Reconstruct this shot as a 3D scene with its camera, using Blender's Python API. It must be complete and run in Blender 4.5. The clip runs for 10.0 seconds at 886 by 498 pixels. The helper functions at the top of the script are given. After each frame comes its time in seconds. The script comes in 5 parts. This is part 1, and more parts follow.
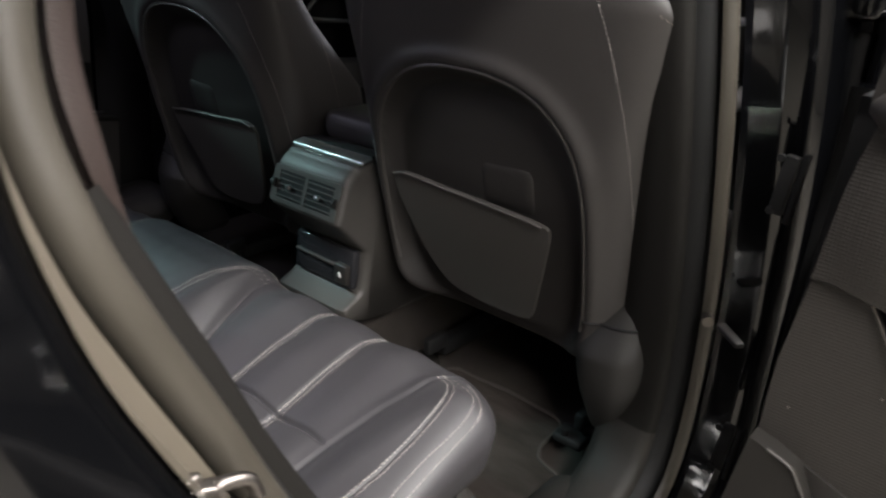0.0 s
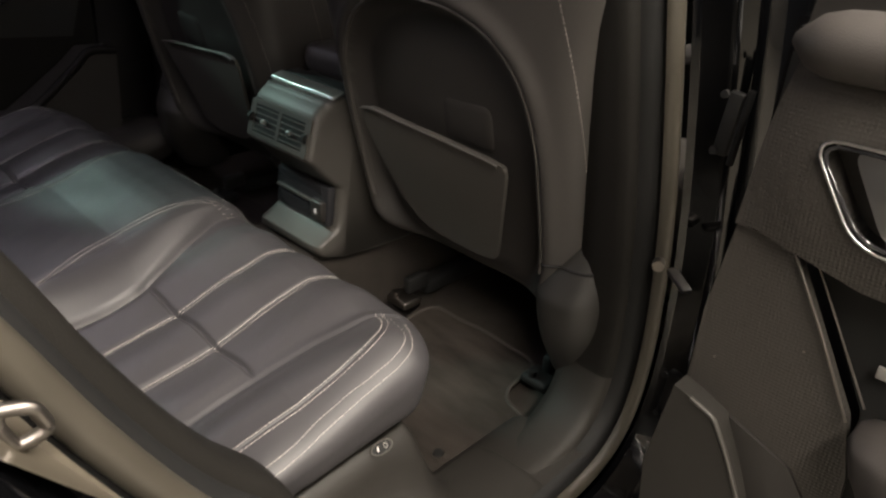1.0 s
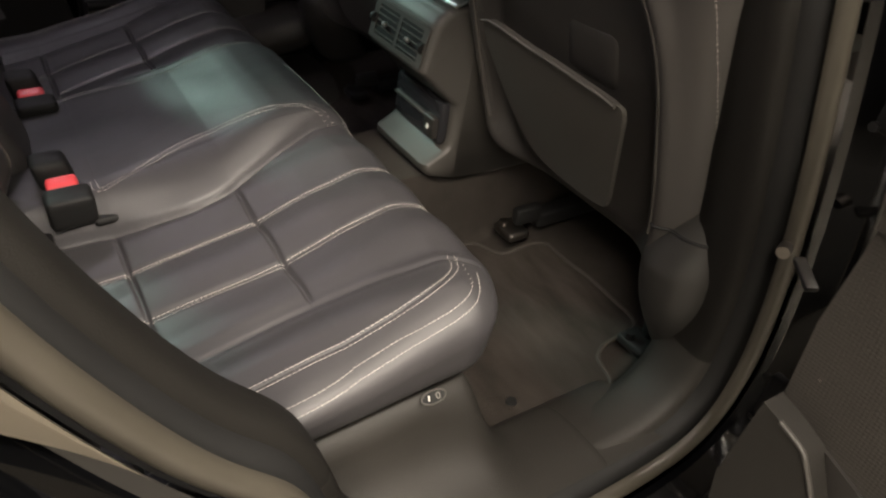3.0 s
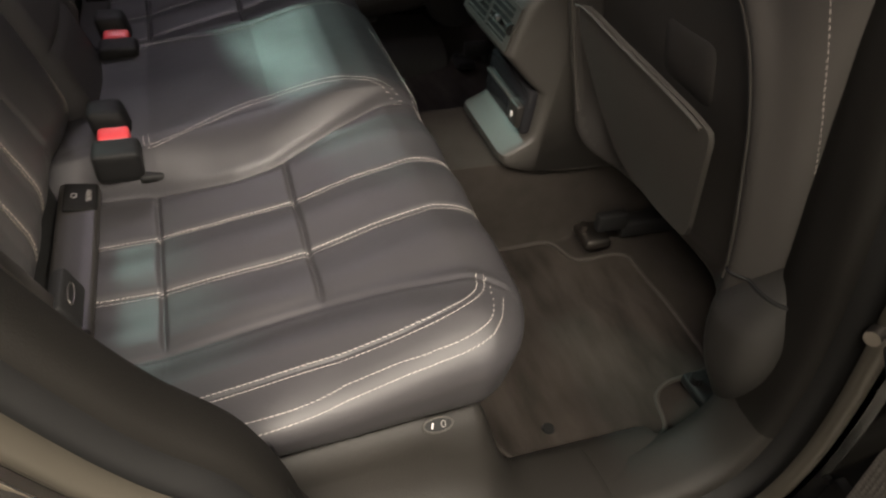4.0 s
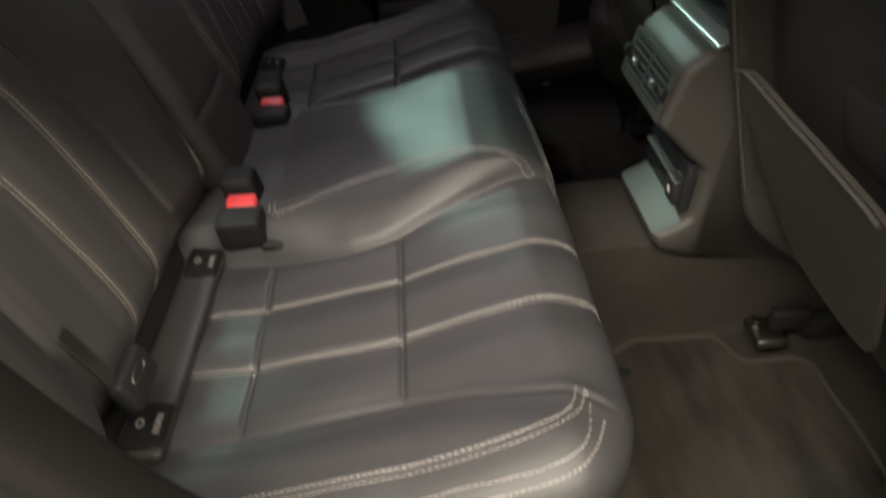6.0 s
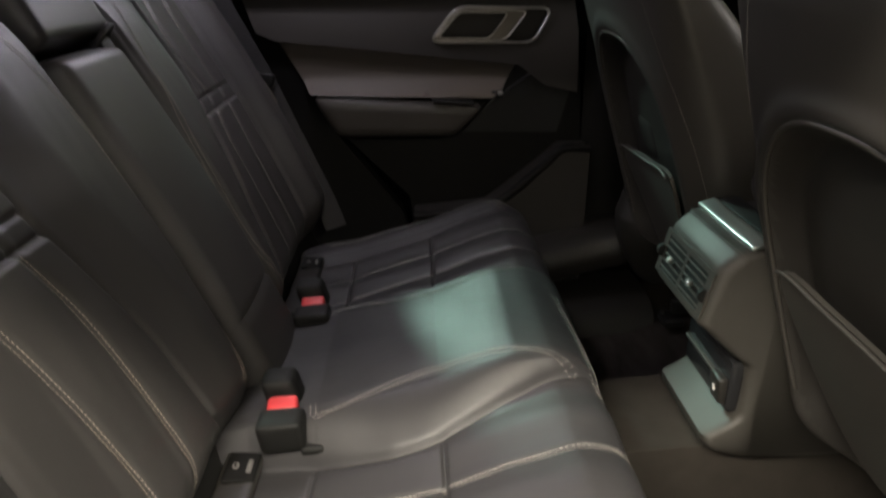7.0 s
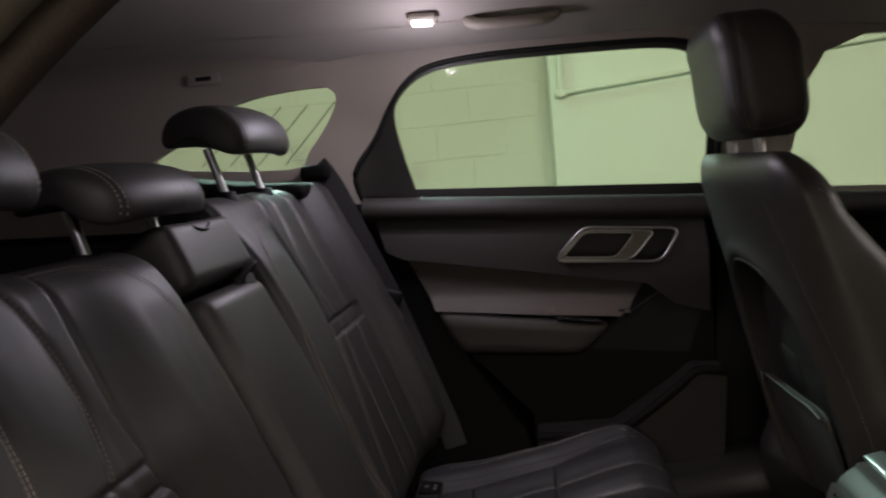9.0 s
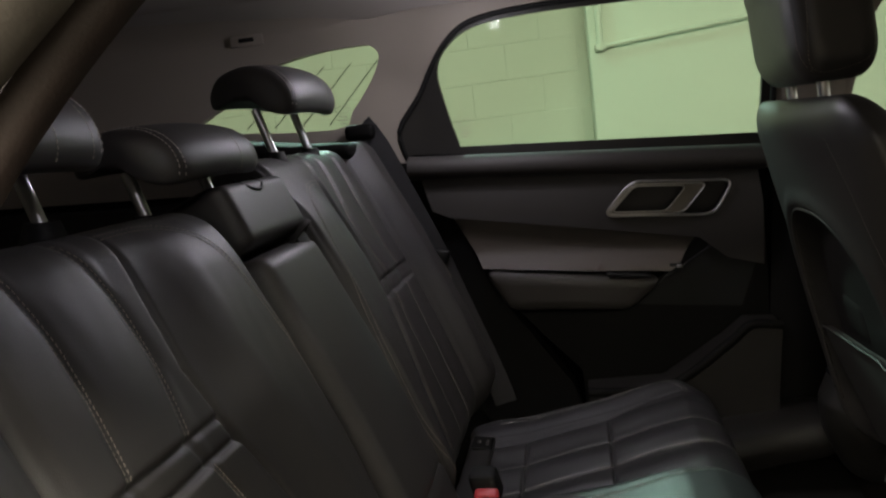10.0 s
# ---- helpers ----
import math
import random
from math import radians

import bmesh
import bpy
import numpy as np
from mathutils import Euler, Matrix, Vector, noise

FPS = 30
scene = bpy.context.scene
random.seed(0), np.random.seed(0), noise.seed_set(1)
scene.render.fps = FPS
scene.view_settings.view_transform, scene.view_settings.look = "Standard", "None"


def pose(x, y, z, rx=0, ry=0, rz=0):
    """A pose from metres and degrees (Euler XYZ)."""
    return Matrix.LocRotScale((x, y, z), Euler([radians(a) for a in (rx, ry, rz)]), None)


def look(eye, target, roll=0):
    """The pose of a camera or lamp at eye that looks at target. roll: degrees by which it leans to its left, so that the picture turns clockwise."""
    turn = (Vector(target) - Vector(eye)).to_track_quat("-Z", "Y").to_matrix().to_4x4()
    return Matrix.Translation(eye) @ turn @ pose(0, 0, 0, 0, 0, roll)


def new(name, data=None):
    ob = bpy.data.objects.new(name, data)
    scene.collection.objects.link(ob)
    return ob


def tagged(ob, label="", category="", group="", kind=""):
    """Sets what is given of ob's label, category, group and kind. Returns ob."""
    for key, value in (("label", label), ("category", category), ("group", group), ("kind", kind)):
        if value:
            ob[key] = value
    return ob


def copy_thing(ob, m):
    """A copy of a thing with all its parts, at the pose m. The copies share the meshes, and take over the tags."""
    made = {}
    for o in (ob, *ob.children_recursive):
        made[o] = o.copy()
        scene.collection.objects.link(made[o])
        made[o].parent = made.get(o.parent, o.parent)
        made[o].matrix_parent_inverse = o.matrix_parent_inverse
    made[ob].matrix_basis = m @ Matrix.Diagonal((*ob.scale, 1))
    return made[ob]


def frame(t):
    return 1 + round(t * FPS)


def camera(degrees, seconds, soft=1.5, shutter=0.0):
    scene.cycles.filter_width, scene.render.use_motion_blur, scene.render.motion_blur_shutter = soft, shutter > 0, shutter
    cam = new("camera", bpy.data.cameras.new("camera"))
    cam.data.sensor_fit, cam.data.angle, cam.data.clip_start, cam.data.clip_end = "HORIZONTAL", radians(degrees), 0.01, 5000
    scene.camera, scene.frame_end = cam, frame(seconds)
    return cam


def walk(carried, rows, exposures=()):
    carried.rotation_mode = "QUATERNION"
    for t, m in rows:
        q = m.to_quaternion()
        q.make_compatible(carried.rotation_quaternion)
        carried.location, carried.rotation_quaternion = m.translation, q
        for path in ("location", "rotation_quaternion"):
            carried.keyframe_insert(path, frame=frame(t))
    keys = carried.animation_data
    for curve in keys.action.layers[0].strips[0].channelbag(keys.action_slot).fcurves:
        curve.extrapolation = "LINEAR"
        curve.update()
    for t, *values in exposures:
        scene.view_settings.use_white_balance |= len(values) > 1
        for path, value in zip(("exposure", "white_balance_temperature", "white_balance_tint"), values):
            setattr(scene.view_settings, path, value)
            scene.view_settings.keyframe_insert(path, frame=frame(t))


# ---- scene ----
cam = camera(61.6, 10.0, soft=2.2, shutter=0.5)
PATH = [
    (0, (0.421, -0.925, 0.738), (1.835, 0.256, -0.039), 2.9),
    (0.5, (0.472, -0.956, 0.738), (1.881, 0.183, -0.109), 3.5),
    (1, (0.512, -1.004, 0.735), (1.786, 0.226, -0.194), 2.3),
    (1.5, (0.54, -1.062, 0.734), (1.683, 0.279, -0.211), 1.1),
    (2, (0.573, -1.091, 0.733), (1.591, 0.329, -0.24), 0.2),
    (2.5, (0.596, -1.038, 0.727), (1.541, 0.362, -0.345), 1.3),
    (3, (0.623, -0.983, 0.734), (1.5, 0.385, -0.433), 3.5),
    (4.5, (0.804, -0.926, 0.732), (1.139, 0.509, -0.62), 2.8),
    (5, (0.841, -0.91, 0.703), (1.013, 0.478, -0.728), -0.2),
    (5.5, (0.854, -0.894, 0.703), (0.951, 0.54, -0.687), -1.9),
    (6, (0.847, -0.874, 0.711), (0.878, 0.755, -0.449), -3.9),
    (7.5, (0.823, -0.865, 0.743), (0.826, 1.06, 0.2), -4.8),
    (8, (0.826, -0.851, 0.766), (0.78, 1.113, 0.391), -5.0),
    (8.5, (0.829, -0.84, 0.778), (0.69, 1.137, 0.512), -5.1),
    (9, (0.826, -0.833, 0.779), (0.555, 1.138, 0.572), -5.5),
    (9.5, (0.811, -0.823, 0.777), (0.41, 1.123, 0.546), -6.1),
    (10, (0.803, -0.83, 0.773), (0.428, 1.112, 0.475), -7.0),
]
walk(cam, [(t, look(eye, target, roll)) for t, eye, target, roll in PATH], [(0, 0.0, 5700, 10), (0.5, 0.0, 6050, 10), (1, 0.0, 6350, 10), (1.5, 0.0, 6500, 10), (5.5, 0.0, 6500, 9), (6, 0.0, 6500, 5), (7.5, 0.12, 6500, 4), (8.5, 0.0, 6500, 10), (9.5, -0.10, 6500, 7), (10, -0.14, 6500, 2)])


# ---- world, lamps ----
world = bpy.data.worlds.new("garage_air")
scene.world = world
world.use_nodes = True
world.node_tree.nodes["Background"].inputs["Color"].default_value = (0.82, 0.92, 1.0, 1)
world.node_tree.nodes["Background"].inputs["Strength"].default_value = 0.0006


def area(name, place, target, w, h, watts, colour):
    lamp = bpy.data.lights.new(name, "AREA")
    lamp.shape, lamp.size, lamp.size_y, lamp.energy, lamp.color = "RECTANGLE", w, h, watts, colour
    ob = new(name, lamp)
    ob.matrix_world = look(place, target)
    return ob


GREEN, WARM = (0.64, 1.0, 0.86), (0.98, 0.87, 0.735)
area("far_garage_tube", (-0.11, 2.61, 2.36), (0.9, -0.1, 0.3), 0.10, 0.40, 78, GREEN)
# Added unseen strip that only sets how bright the far wall looks.
area("wall_garage_tube", (1.0, 2.6, 2.25), (1.0, 3.8, 0.8), 3.0, 0.15, 2.8, (0.88, 1.0, 0.87))
area("near_garage_tube", (0.90, -1.90, 2.43), (0.72, -0.35, 0.3), 3.6, 0.22, 455, WARM)
# Added low warm fill that reaches in through the open door, not a known lamp.
area("back_garage_tube", (0.3, -4.4, 2.40), (0.3, -4.2, 0.0), 6.0, 0.3, 320, WARM)
# Added fill through the windscreen for faces turned forward; no lamp is known there.
area("front_garage_tube", (6.8, -0.6, 2.1), (0.5, 0.0, 0.6), 4.0, 0.3, 90, (1.0, 0.90, 0.86))
bulb = bpy.data.lights.new("dome_bulb", "POINT")
bulb.energy, bulb.color, bulb.shadow_soft_size = 0.88, (0.94, 0.86, 1.0), 0.015
new("dome_bulb", bulb).location = (0.642, 0.449, 0.950)
near_bulb = bpy.data.lights.new("near_dome_bulb", "POINT")
near_bulb.energy, near_bulb.color, near_bulb.shadow_soft_size = 0.52, (0.94, 0.86, 1.0), 0.015
new("near_dome_bulb", near_bulb).location = (0.630, -0.500, 0.940)
area("dome_lens", (0.642, 0.470, 1.005), (0.60, 0.0, 0.2), 0.036, 0.014, 1.30, (0.94, 0.86, 1.0))

# ---- materials ----


def material(name, colour, rough=0.5, metal=0.0, vary=0.15, scale=6.0, bump=0.0, grain=300.0, grain_kind="noise", sheen=0.0, coat=0.0, spec=0.5):
    m = bpy.data.materials.new(name)
    m.use_nodes = True
    nt = m.node_tree
    b = nt.nodes["Principled BSDF"]
    b.inputs["Metallic"].default_value = metal
    b.inputs["Coat Weight"].default_value = coat
    b.inputs["Sheen Weight"].default_value = sheen
    b.inputs["Specular IOR Level"].default_value = spec
    co = nt.nodes.new("ShaderNodeTexCoord")
    n1 = nt.nodes.new("ShaderNodeTexNoise")
    n1.inputs["Scale"].default_value, n1.inputs["Detail"].default_value = scale, 6
    nt.links.new(co.outputs["Object"], n1.inputs["Vector"])
    ramp = nt.nodes.new("ShaderNodeMix")
    ramp.data_type = "RGBA"
    ramp.inputs[6].default_value = (*[c * (1 - vary) for c in colour], 1)
    ramp.inputs[7].default_value = (*[min(1, c * (1 + vary)) for c in colour], 1)
    nt.links.new(n1.outputs["Fac"], ramp.inputs[0])
    nt.links.new(ramp.outputs[2], b.inputs["Base Color"])
    mr = nt.nodes.new("ShaderNodeMapRange")
    mr.inputs["To Min"].default_value, mr.inputs["To Max"].default_value = max(0.02, rough - 0.08), min(1, rough + 0.08)
    nt.links.new(n1.outputs["Fac"], mr.inputs["Value"])
    nt.links.new(mr.outputs["Result"], b.inputs["Roughness"])
    if bump:
        if grain_kind == "noise":
            n2 = nt.nodes.new("ShaderNodeTexNoise")
            n2.inputs["Detail"].default_value = 4
            out = n2.outputs["Fac"]
        else:
            n2 = nt.nodes.new("ShaderNodeTexVoronoi")
            if grain_kind == "dots":
                n2.inputs["Randomness"].default_value = 0.0
            out = n2.outputs["Distance"]
        n2.inputs["Scale"].default_value = grain
        nt.links.new(co.outputs["Object"], n2.inputs["Vector"])
        bp = nt.nodes.new("ShaderNodeBump")
        bp.inputs["Strength"].default_value, bp.inputs["Distance"].default_value = bump, 0.002
        nt.links.new(out, bp.inputs["Height"])
        nt.links.new(bp.outputs["Normal"], b.inputs["Normal"])
    return m


def glass(name, tint, clear=0.9):
    m = bpy.data.materials.new(name)
    m.use_nodes = True
    nt = m.node_tree
    nt.nodes.clear()
    out = nt.nodes.new("ShaderNodeOutputMaterial")
    mix = nt.nodes.new("ShaderNodeMixShader")
    tr = nt.nodes.new("ShaderNodeBsdfTransparent")
    gl = nt.nodes.new("ShaderNodeBsdfGlossy")
    fr = nt.nodes.new("ShaderNodeFresnel")
    tr.inputs["Color"].default_value = (*tint, 1)
    gl.inputs["Roughness"].default_value = 0.03
    fr.inputs["IOR"].default_value = 1.12
    nt.links.new(fr.outputs["Fac"], mix.inputs[0])
    nt.links.new(tr.outputs["BSDF"], mix.inputs[1])
    nt.links.new(gl.outputs["BSDF"], mix.inputs[2])
    nt.links.new(mix.outputs["Shader"], out.inputs["Surface"])
    return m


def glow(name, colour, power):
    m = bpy.data.materials.new(name)
    m.use_nodes = True
    b = m.node_tree.nodes["Principled BSDF"]
    b.inputs["Emission Color"].default_value = (*colour, 1)
    b.inputs["Emission Strength"].default_value = power
    return m


LEATHER = material("black_leather", (0.034, 0.0325, 0.0350), 0.48, vary=0.10, scale=9, bump=0.10, grain=900, grain_kind="voronoi", spec=0.5)
# Same black leather, base colour lightened in place of lamp light on the backrest.
LEATHER_LIT = material("black_leather_lit", (0.038, 0.0355, 0.0350), 0.50, vary=0.10, scale=7, bump=0.07, grain=900, grain_kind="voronoi")
TAUPE = material("taupe_leather", (0.085, 0.070, 0.058), 0.6, vary=0.12, scale=8, bump=0.2, grain=600, grain_kind="voronoi")
THREAD = material("pale_thread", (0.42, 0.39, 0.36), 0.7, vary=0.15, scale=200)
THREAD_D = material("brown_grey_thread", (0.25, 0.218, 0.188), 0.7, vary=0.15, scale=200)
PLASTIC = material("dark_plastic", (0.006, 0.0057, 0.0054), 0.65, vary=0.15, scale=12, bump=0.15, grain=900, spec=0.12)
# Same leather for the front seats, darkened because less dome light reaches them.
LEATHER_SHADED = material("black_leather_shaded", (0.033, 0.0303, 0.0282), 0.44, vary=0.10, scale=7, bump=0.07, grain=900, grain_kind="voronoi")
GREYPLAS = material("grey_plastic", (0.048, 0.0445, 0.040), 0.5, vary=0.12, scale=10, bump=0.2, grain=900)
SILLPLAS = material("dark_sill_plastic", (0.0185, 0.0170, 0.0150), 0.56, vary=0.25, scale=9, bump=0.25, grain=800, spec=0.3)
DOORSKIN = material("soft_door_skin", (0.036, 0.032, 0.0295), 0.6, vary=0.10, scale=8, bump=0.12, grain=800, grain_kind="voronoi")
SHELL = material("seat_shell_plastic", (0.020, 0.0182, 0.0168), 0.45, vary=0.15, scale=10, bump=0.1, grain=700)
HINGE = material("hinge_cover_plastic", (0.017, 0.016, 0.0145), 0.5, vary=0.15, scale=14, bump=0.2, grain=800)
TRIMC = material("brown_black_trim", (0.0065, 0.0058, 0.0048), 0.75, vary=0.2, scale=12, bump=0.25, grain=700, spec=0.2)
LITRUB = material("lit_brown_seal", (0.070, 0.060, 0.050), 0.7, vary=0.15, scale=12, bump=0.15, grain=500)
DARKTRIM = material("brown_black_edge_trim", (0.022, 0.0150, 0.0128), 0.6, vary=0.2, scale=14, bump=0.2, grain=600, spec=0.3)
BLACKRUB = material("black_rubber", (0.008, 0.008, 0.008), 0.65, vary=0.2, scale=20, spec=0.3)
PAINT = material("black_car_paint", (0.002, 0.0021, 0.0025), 0.10, vary=0.1, scale=5, coat=0.45, spec=0.4)
CARPET = material("brown_black_carpet", (0.036, 0.0312, 0.0273), 0.95, vary=0.35, scale=30, bump=0.9, grain=900, spec=0.1)
MAT = material("pile_floor_mat", (0.039, 0.0332, 0.0290), 0.95, vary=0.95, scale=11, bump=1.0, grain=1100, spec=0.1)
_nt = MAT.node_tree
_map = _nt.nodes.new("ShaderNodeMapping")
_map.inputs["Scale"].default_value = (3.2, 0.8, 1.0)
_src = [n for n in _nt.nodes if n.bl_idname == "ShaderNodeTexNoise"][0]
_tc = [n for n in _nt.nodes if n.bl_idname == "ShaderNodeTexCoord"][0]
_nt.links.new(_tc.outputs["Object"], _map.inputs["Vector"])
_nt.links.new(_map.outputs["Vector"], _src.inputs["Vector"])
LINER = material("beige_headliner_cloth", (0.37, 0.335, 0.31), 0.95, vary=0.08, scale=5, bump=0.3, grain=900, spec=0.1)
BEIGE = material("beige_pillar_trim", (0.31, 0.27, 0.232), 0.7, vary=0.08, scale=6, bump=0.2, grain=900)
CHROME = material("satin_chrome", (0.60, 0.60, 0.60), 0.32, metal=1.0, vary=0.06, scale=20)
STEEL = material("bare_steel", (0.20, 0.185, 0.17), 0.38, metal=1.0, vary=0.2, scale=30)
PIPING = material("grey_piping", (0.050, 0.046, 0.042), 0.4, vary=0.1, scale=20)
GUNMETAL = material("dark_satin_metal", (0.17, 0.16, 0.15), 0.3, metal=1.0, vary=0.15, scale=30)
RED = material("red_button", (0.60, 0.050, 0.060), 0.4, vary=0.05, scale=30)
BELT = material("black_belt_webbing", (0.030, 0.029, 0.031), 0.8, vary=0.2, scale=40, bump=0.6, grain=700)
PERF = material("textured_door_trim", (0.028, 0.0248, 0.0215), 0.55, vary=0.08, scale=10, bump=0.5, grain=300, grain_kind="dots")
WALLP = material("cream_wall_paint", (0.72, 0.725, 0.655), 0.7, vary=0.05, scale=1.5, bump=0.25, grain=60)
DIM = material("grey_garage_concrete", (0.30, 0.275, 0.245), 0.8, vary=0.2, scale=2, bump=0.2, grain=80)
FLOORP = material("garage_floor_paint", (0.30, 0.28, 0.245), 0.45, vary=0.2, scale=2, bump=0.2, grain=80)
PALE = material("white_tag", (0.75, 0.73, 0.70), 0.6, vary=0.05, scale=30)
PALEDIM = material("grey_print", (0.20, 0.19, 0.18), 0.6, vary=0.05, scale=30)
# Bracket tan; on the black jamb's flange this colour stands in for reflected light.
TAN_GLOSS = material("tan_bracket_and_reflection", (0.085, 0.074, 0.057), 0.35, vary=0.15, scale=8, coat=0.5)
GLASS = glass("green_tinted_glass", (0.71, 0.80, 0.71))
SCREEN = material("dark_screen_glass", (0.02, 0.02, 0.022), 0.08, vary=0.05)

# ---- mesh helpers ----


def part(name, bm, mat, parent=None, label="", smooth=True):
    me = bpy.data.meshes.new(name)
    bmesh.ops.recalc_face_normals(bm, faces=bm.faces)
    bm.to_mesh(me)
    bm.free()
    if smooth:
        me.shade_smooth()
        if smooth != "all":
            me.set_sharp_from_angle(angle=math.radians(48))
    for mm in (mat if isinstance(mat, (list, tuple)) else [mat]):
        me.materials.append(mm)
    ob = new(name, me)
    if parent is not None:
        ob.parent = parent
    if label:
        ob["label"] = label
    return ob


def empty(name, label, category, group="", kind=""):
    ob = new(name)
    ob.empty_display_size = 0.05
    return tagged(ob, label, category, group, kind)


def span(a, b, n):
    return [a + (b - a) * i / n for i in range(n + 1)]


def sstep(a, b, x):
    t = min(1, max(0, (x - a) / (b - a)))
    return t * t * (3 - 2 * t)


def groove(d, w):
    return math.exp(-(d / w) ** 2)


def interp(x, xs, ys):
    return float(np.interp(x, xs, ys))


def rounded(xs, ys, zs, r, f=None, keep=None):
    """A box with elliptic rounded edges on the given grid lines, then bent by f(x, y, z). keep: which faces stay, by their flat middle."""
    lo, hi = Vector((xs[0], ys[0], zs[0])), Vector((xs[-1], ys[-1], zs[-1]))
    r = (r, r, r) if isinstance(r, (int, float)) else r
    bm, at = bmesh.new(), {}

    def vert(i, j, k):
        if (i, j, k) not in at:
            q = (xs[i], ys[j], zs[k])
            d, inner = [], []
            for a in range(3):
                c = min(max(q[a], lo[a] + r[a]), hi[a] - r[a])
                inner.append(c)
                d.append((q[a] - c) / r[a])
            l = math.sqrt(sum(v * v for v in d))
            p = [inner[a] + (d[a] / l * r[a] if l > 1e-9 else 0) for a in range(3)]
            at[i, j, k] = bm.verts.new(f(*p) if f else p)
        return at[i, j, k]

    nx, ny, nz = len(xs) - 1, len(ys) - 1, len(zs) - 1

    def quad(a, b, c, d):
        m = [sum((xs, ys, zs)[ax][v[ax]] for v in (a, b, c, d)) / 4 for ax in range(3)]
        if keep is None or keep(*m):
            bm.faces.new([vert(*v) for v in (a, b, c, d)])

    for i in range(nx):
        for j in range(ny):
            for k in (0, nz):
                quad((i, j, k), (i + 1, j, k), (i + 1, j + 1, k), (i, j + 1, k))
        for k in range(nz):
            for j in (0, ny):
                quad((i, j, k), (i + 1, j, k), (i + 1, j, k + 1), (i, j, k + 1))
    for j in range(ny):
        for k in range(nz):
            for i in (0, nx):
                quad((i, j, k), (i, j + 1, k), (i, j + 1, k + 1), (i, j, k + 1))
    return bm


def block(centre, size, r=0.004, n=(4, 4, 4), f=None):
    ax = []
    for c, s, m in zip(centre, size, n):
        e = min(r, s * 0.49)
        ax.append(sorted(set([c - s / 2, c - s / 2 + e * 0.3, c - s / 2 + e] + span(c - s / 2 + e, c + s / 2 - e, max(1, m)) + [c + s / 2 - e * 0.3, c + s / 2])))
    return rounded(*ax, tuple(min(r, s * 0.49) for s in size), f)


def loft(rings, closed=False, caps=False):
    bm = bmesh.new()
    vs = [[bm.verts.new(p) for p in ring] for ring in rings]
    n = len(rings[0])
    for a, b in zip(vs, vs[1:]):
        for i in range(n if closed else n - 1):
            bm.faces.new((a[i], a[(i + 1) % n], b[(i + 1) % n], b[i]))
    if caps:
        bm.faces.new(vs[0]), bm.faces.new(vs[-1])
    return bm


def smooth_line(pts, per=6, closed=False):
    """Catmull-Rom through the points."""
    P = [Vector(p) for p in pts]
    n, out = len(P), []
    for i in range(n if closed else n - 1):
        p0, p1, p2, p3 = (P[(i + k) % n] if closed else P[min(max(i + k, 0), n - 1)] for k in (-1, 0, 1, 2))
        for s in range(per):
            t = s / per
            out.append(0.5 * ((2 * p1) + (p2 - p0) * t + (2 * p0 - 5 * p1 + 4 * p2 - p3) * t * t + (3 * p1 - p0 - 3 * p2 + p3) * t ** 3))
    if not closed:
        out.append(P[-1])
    return out


def tube(pts, radius, sides=10, closed=False, flat=1.0, up=(0, 0, 1)):
    """A round (or flattened) bar along a line."""
    P = [Vector(p) for p in pts]
    rings, n = [], len(P)
    for i, p in enumerate(P):
        a, b = (P[i - 1], P[(i + 1) % n]) if closed else (P[max(i - 1, 0)], P[min(i + 1, n - 1)])
        t = (b - a).normalized()
        u = Vector(up).cross(t)
        u = u.normalized() if u.length > 1e-6 else Vector((1, 0, 0)).cross(t).normalized()
        v = t.cross(u)
        r = radius[i] if isinstance(radius, (list, tuple)) else radius
        rings.append([p + u * math.cos(k * math.tau / sides) * r + v * math.sin(k * math.tau / sides) * r * flat for k in range(sides)])
    if closed:
        rings.append(rings[0])
        bm = loft(rings, True)
        bmesh.ops.remove_doubles(bm, verts=bm.verts, dist=1e-6)
        return bm
    return loft(rings, True, True)


def inside(p, poly):
    x, y, hit = p[0], p[1], False
    for (x0, y0), (x1, y1) in zip(poly, poly[1:] + poly[:1]):
        if (y0 > y) != (y1 > y) and x < (x1 - x0) * (y - y0) / (y1 - y0) + x0:
            hit = not hit
    return hit


def dense(poly, step):
    out = []
    for (x0, y0), (x1, y1) in zip(poly, poly[1:] + poly[:1]):
        n = max(1, int(math.hypot(x1 - x0, y1 - y0) / step))
        out += [(x0 + (x1 - x0) * i / n, y0 + (y1 - y0) * i / n) for i in range(n)]
    return out


def curved(pts, per=6):
    return [(p.x, p.y) for p in smooth_line([(a, b, 0) for a, b in pts], per, True)]


def fillet(pts, r, n=5):
    """A polygon with its corners rounded by about r."""
    out = []
    for i, p in enumerate(pts):
        p, a, b = Vector(p), Vector(pts[i - 1]), Vector(pts[(i + 1) % len(pts)])
        da, db = a - p, b - p
        q0, q1 = p + da.normalized() * min(r, da.length * 0.45), p + db.normalized() * min(r, db.length * 0.45)
        for t in span(0, 1, n):
            out.append(tuple(q0 * (1 - t) ** 2 + p * 2 * t * (1 - t) + q1 * t * t))
    return out


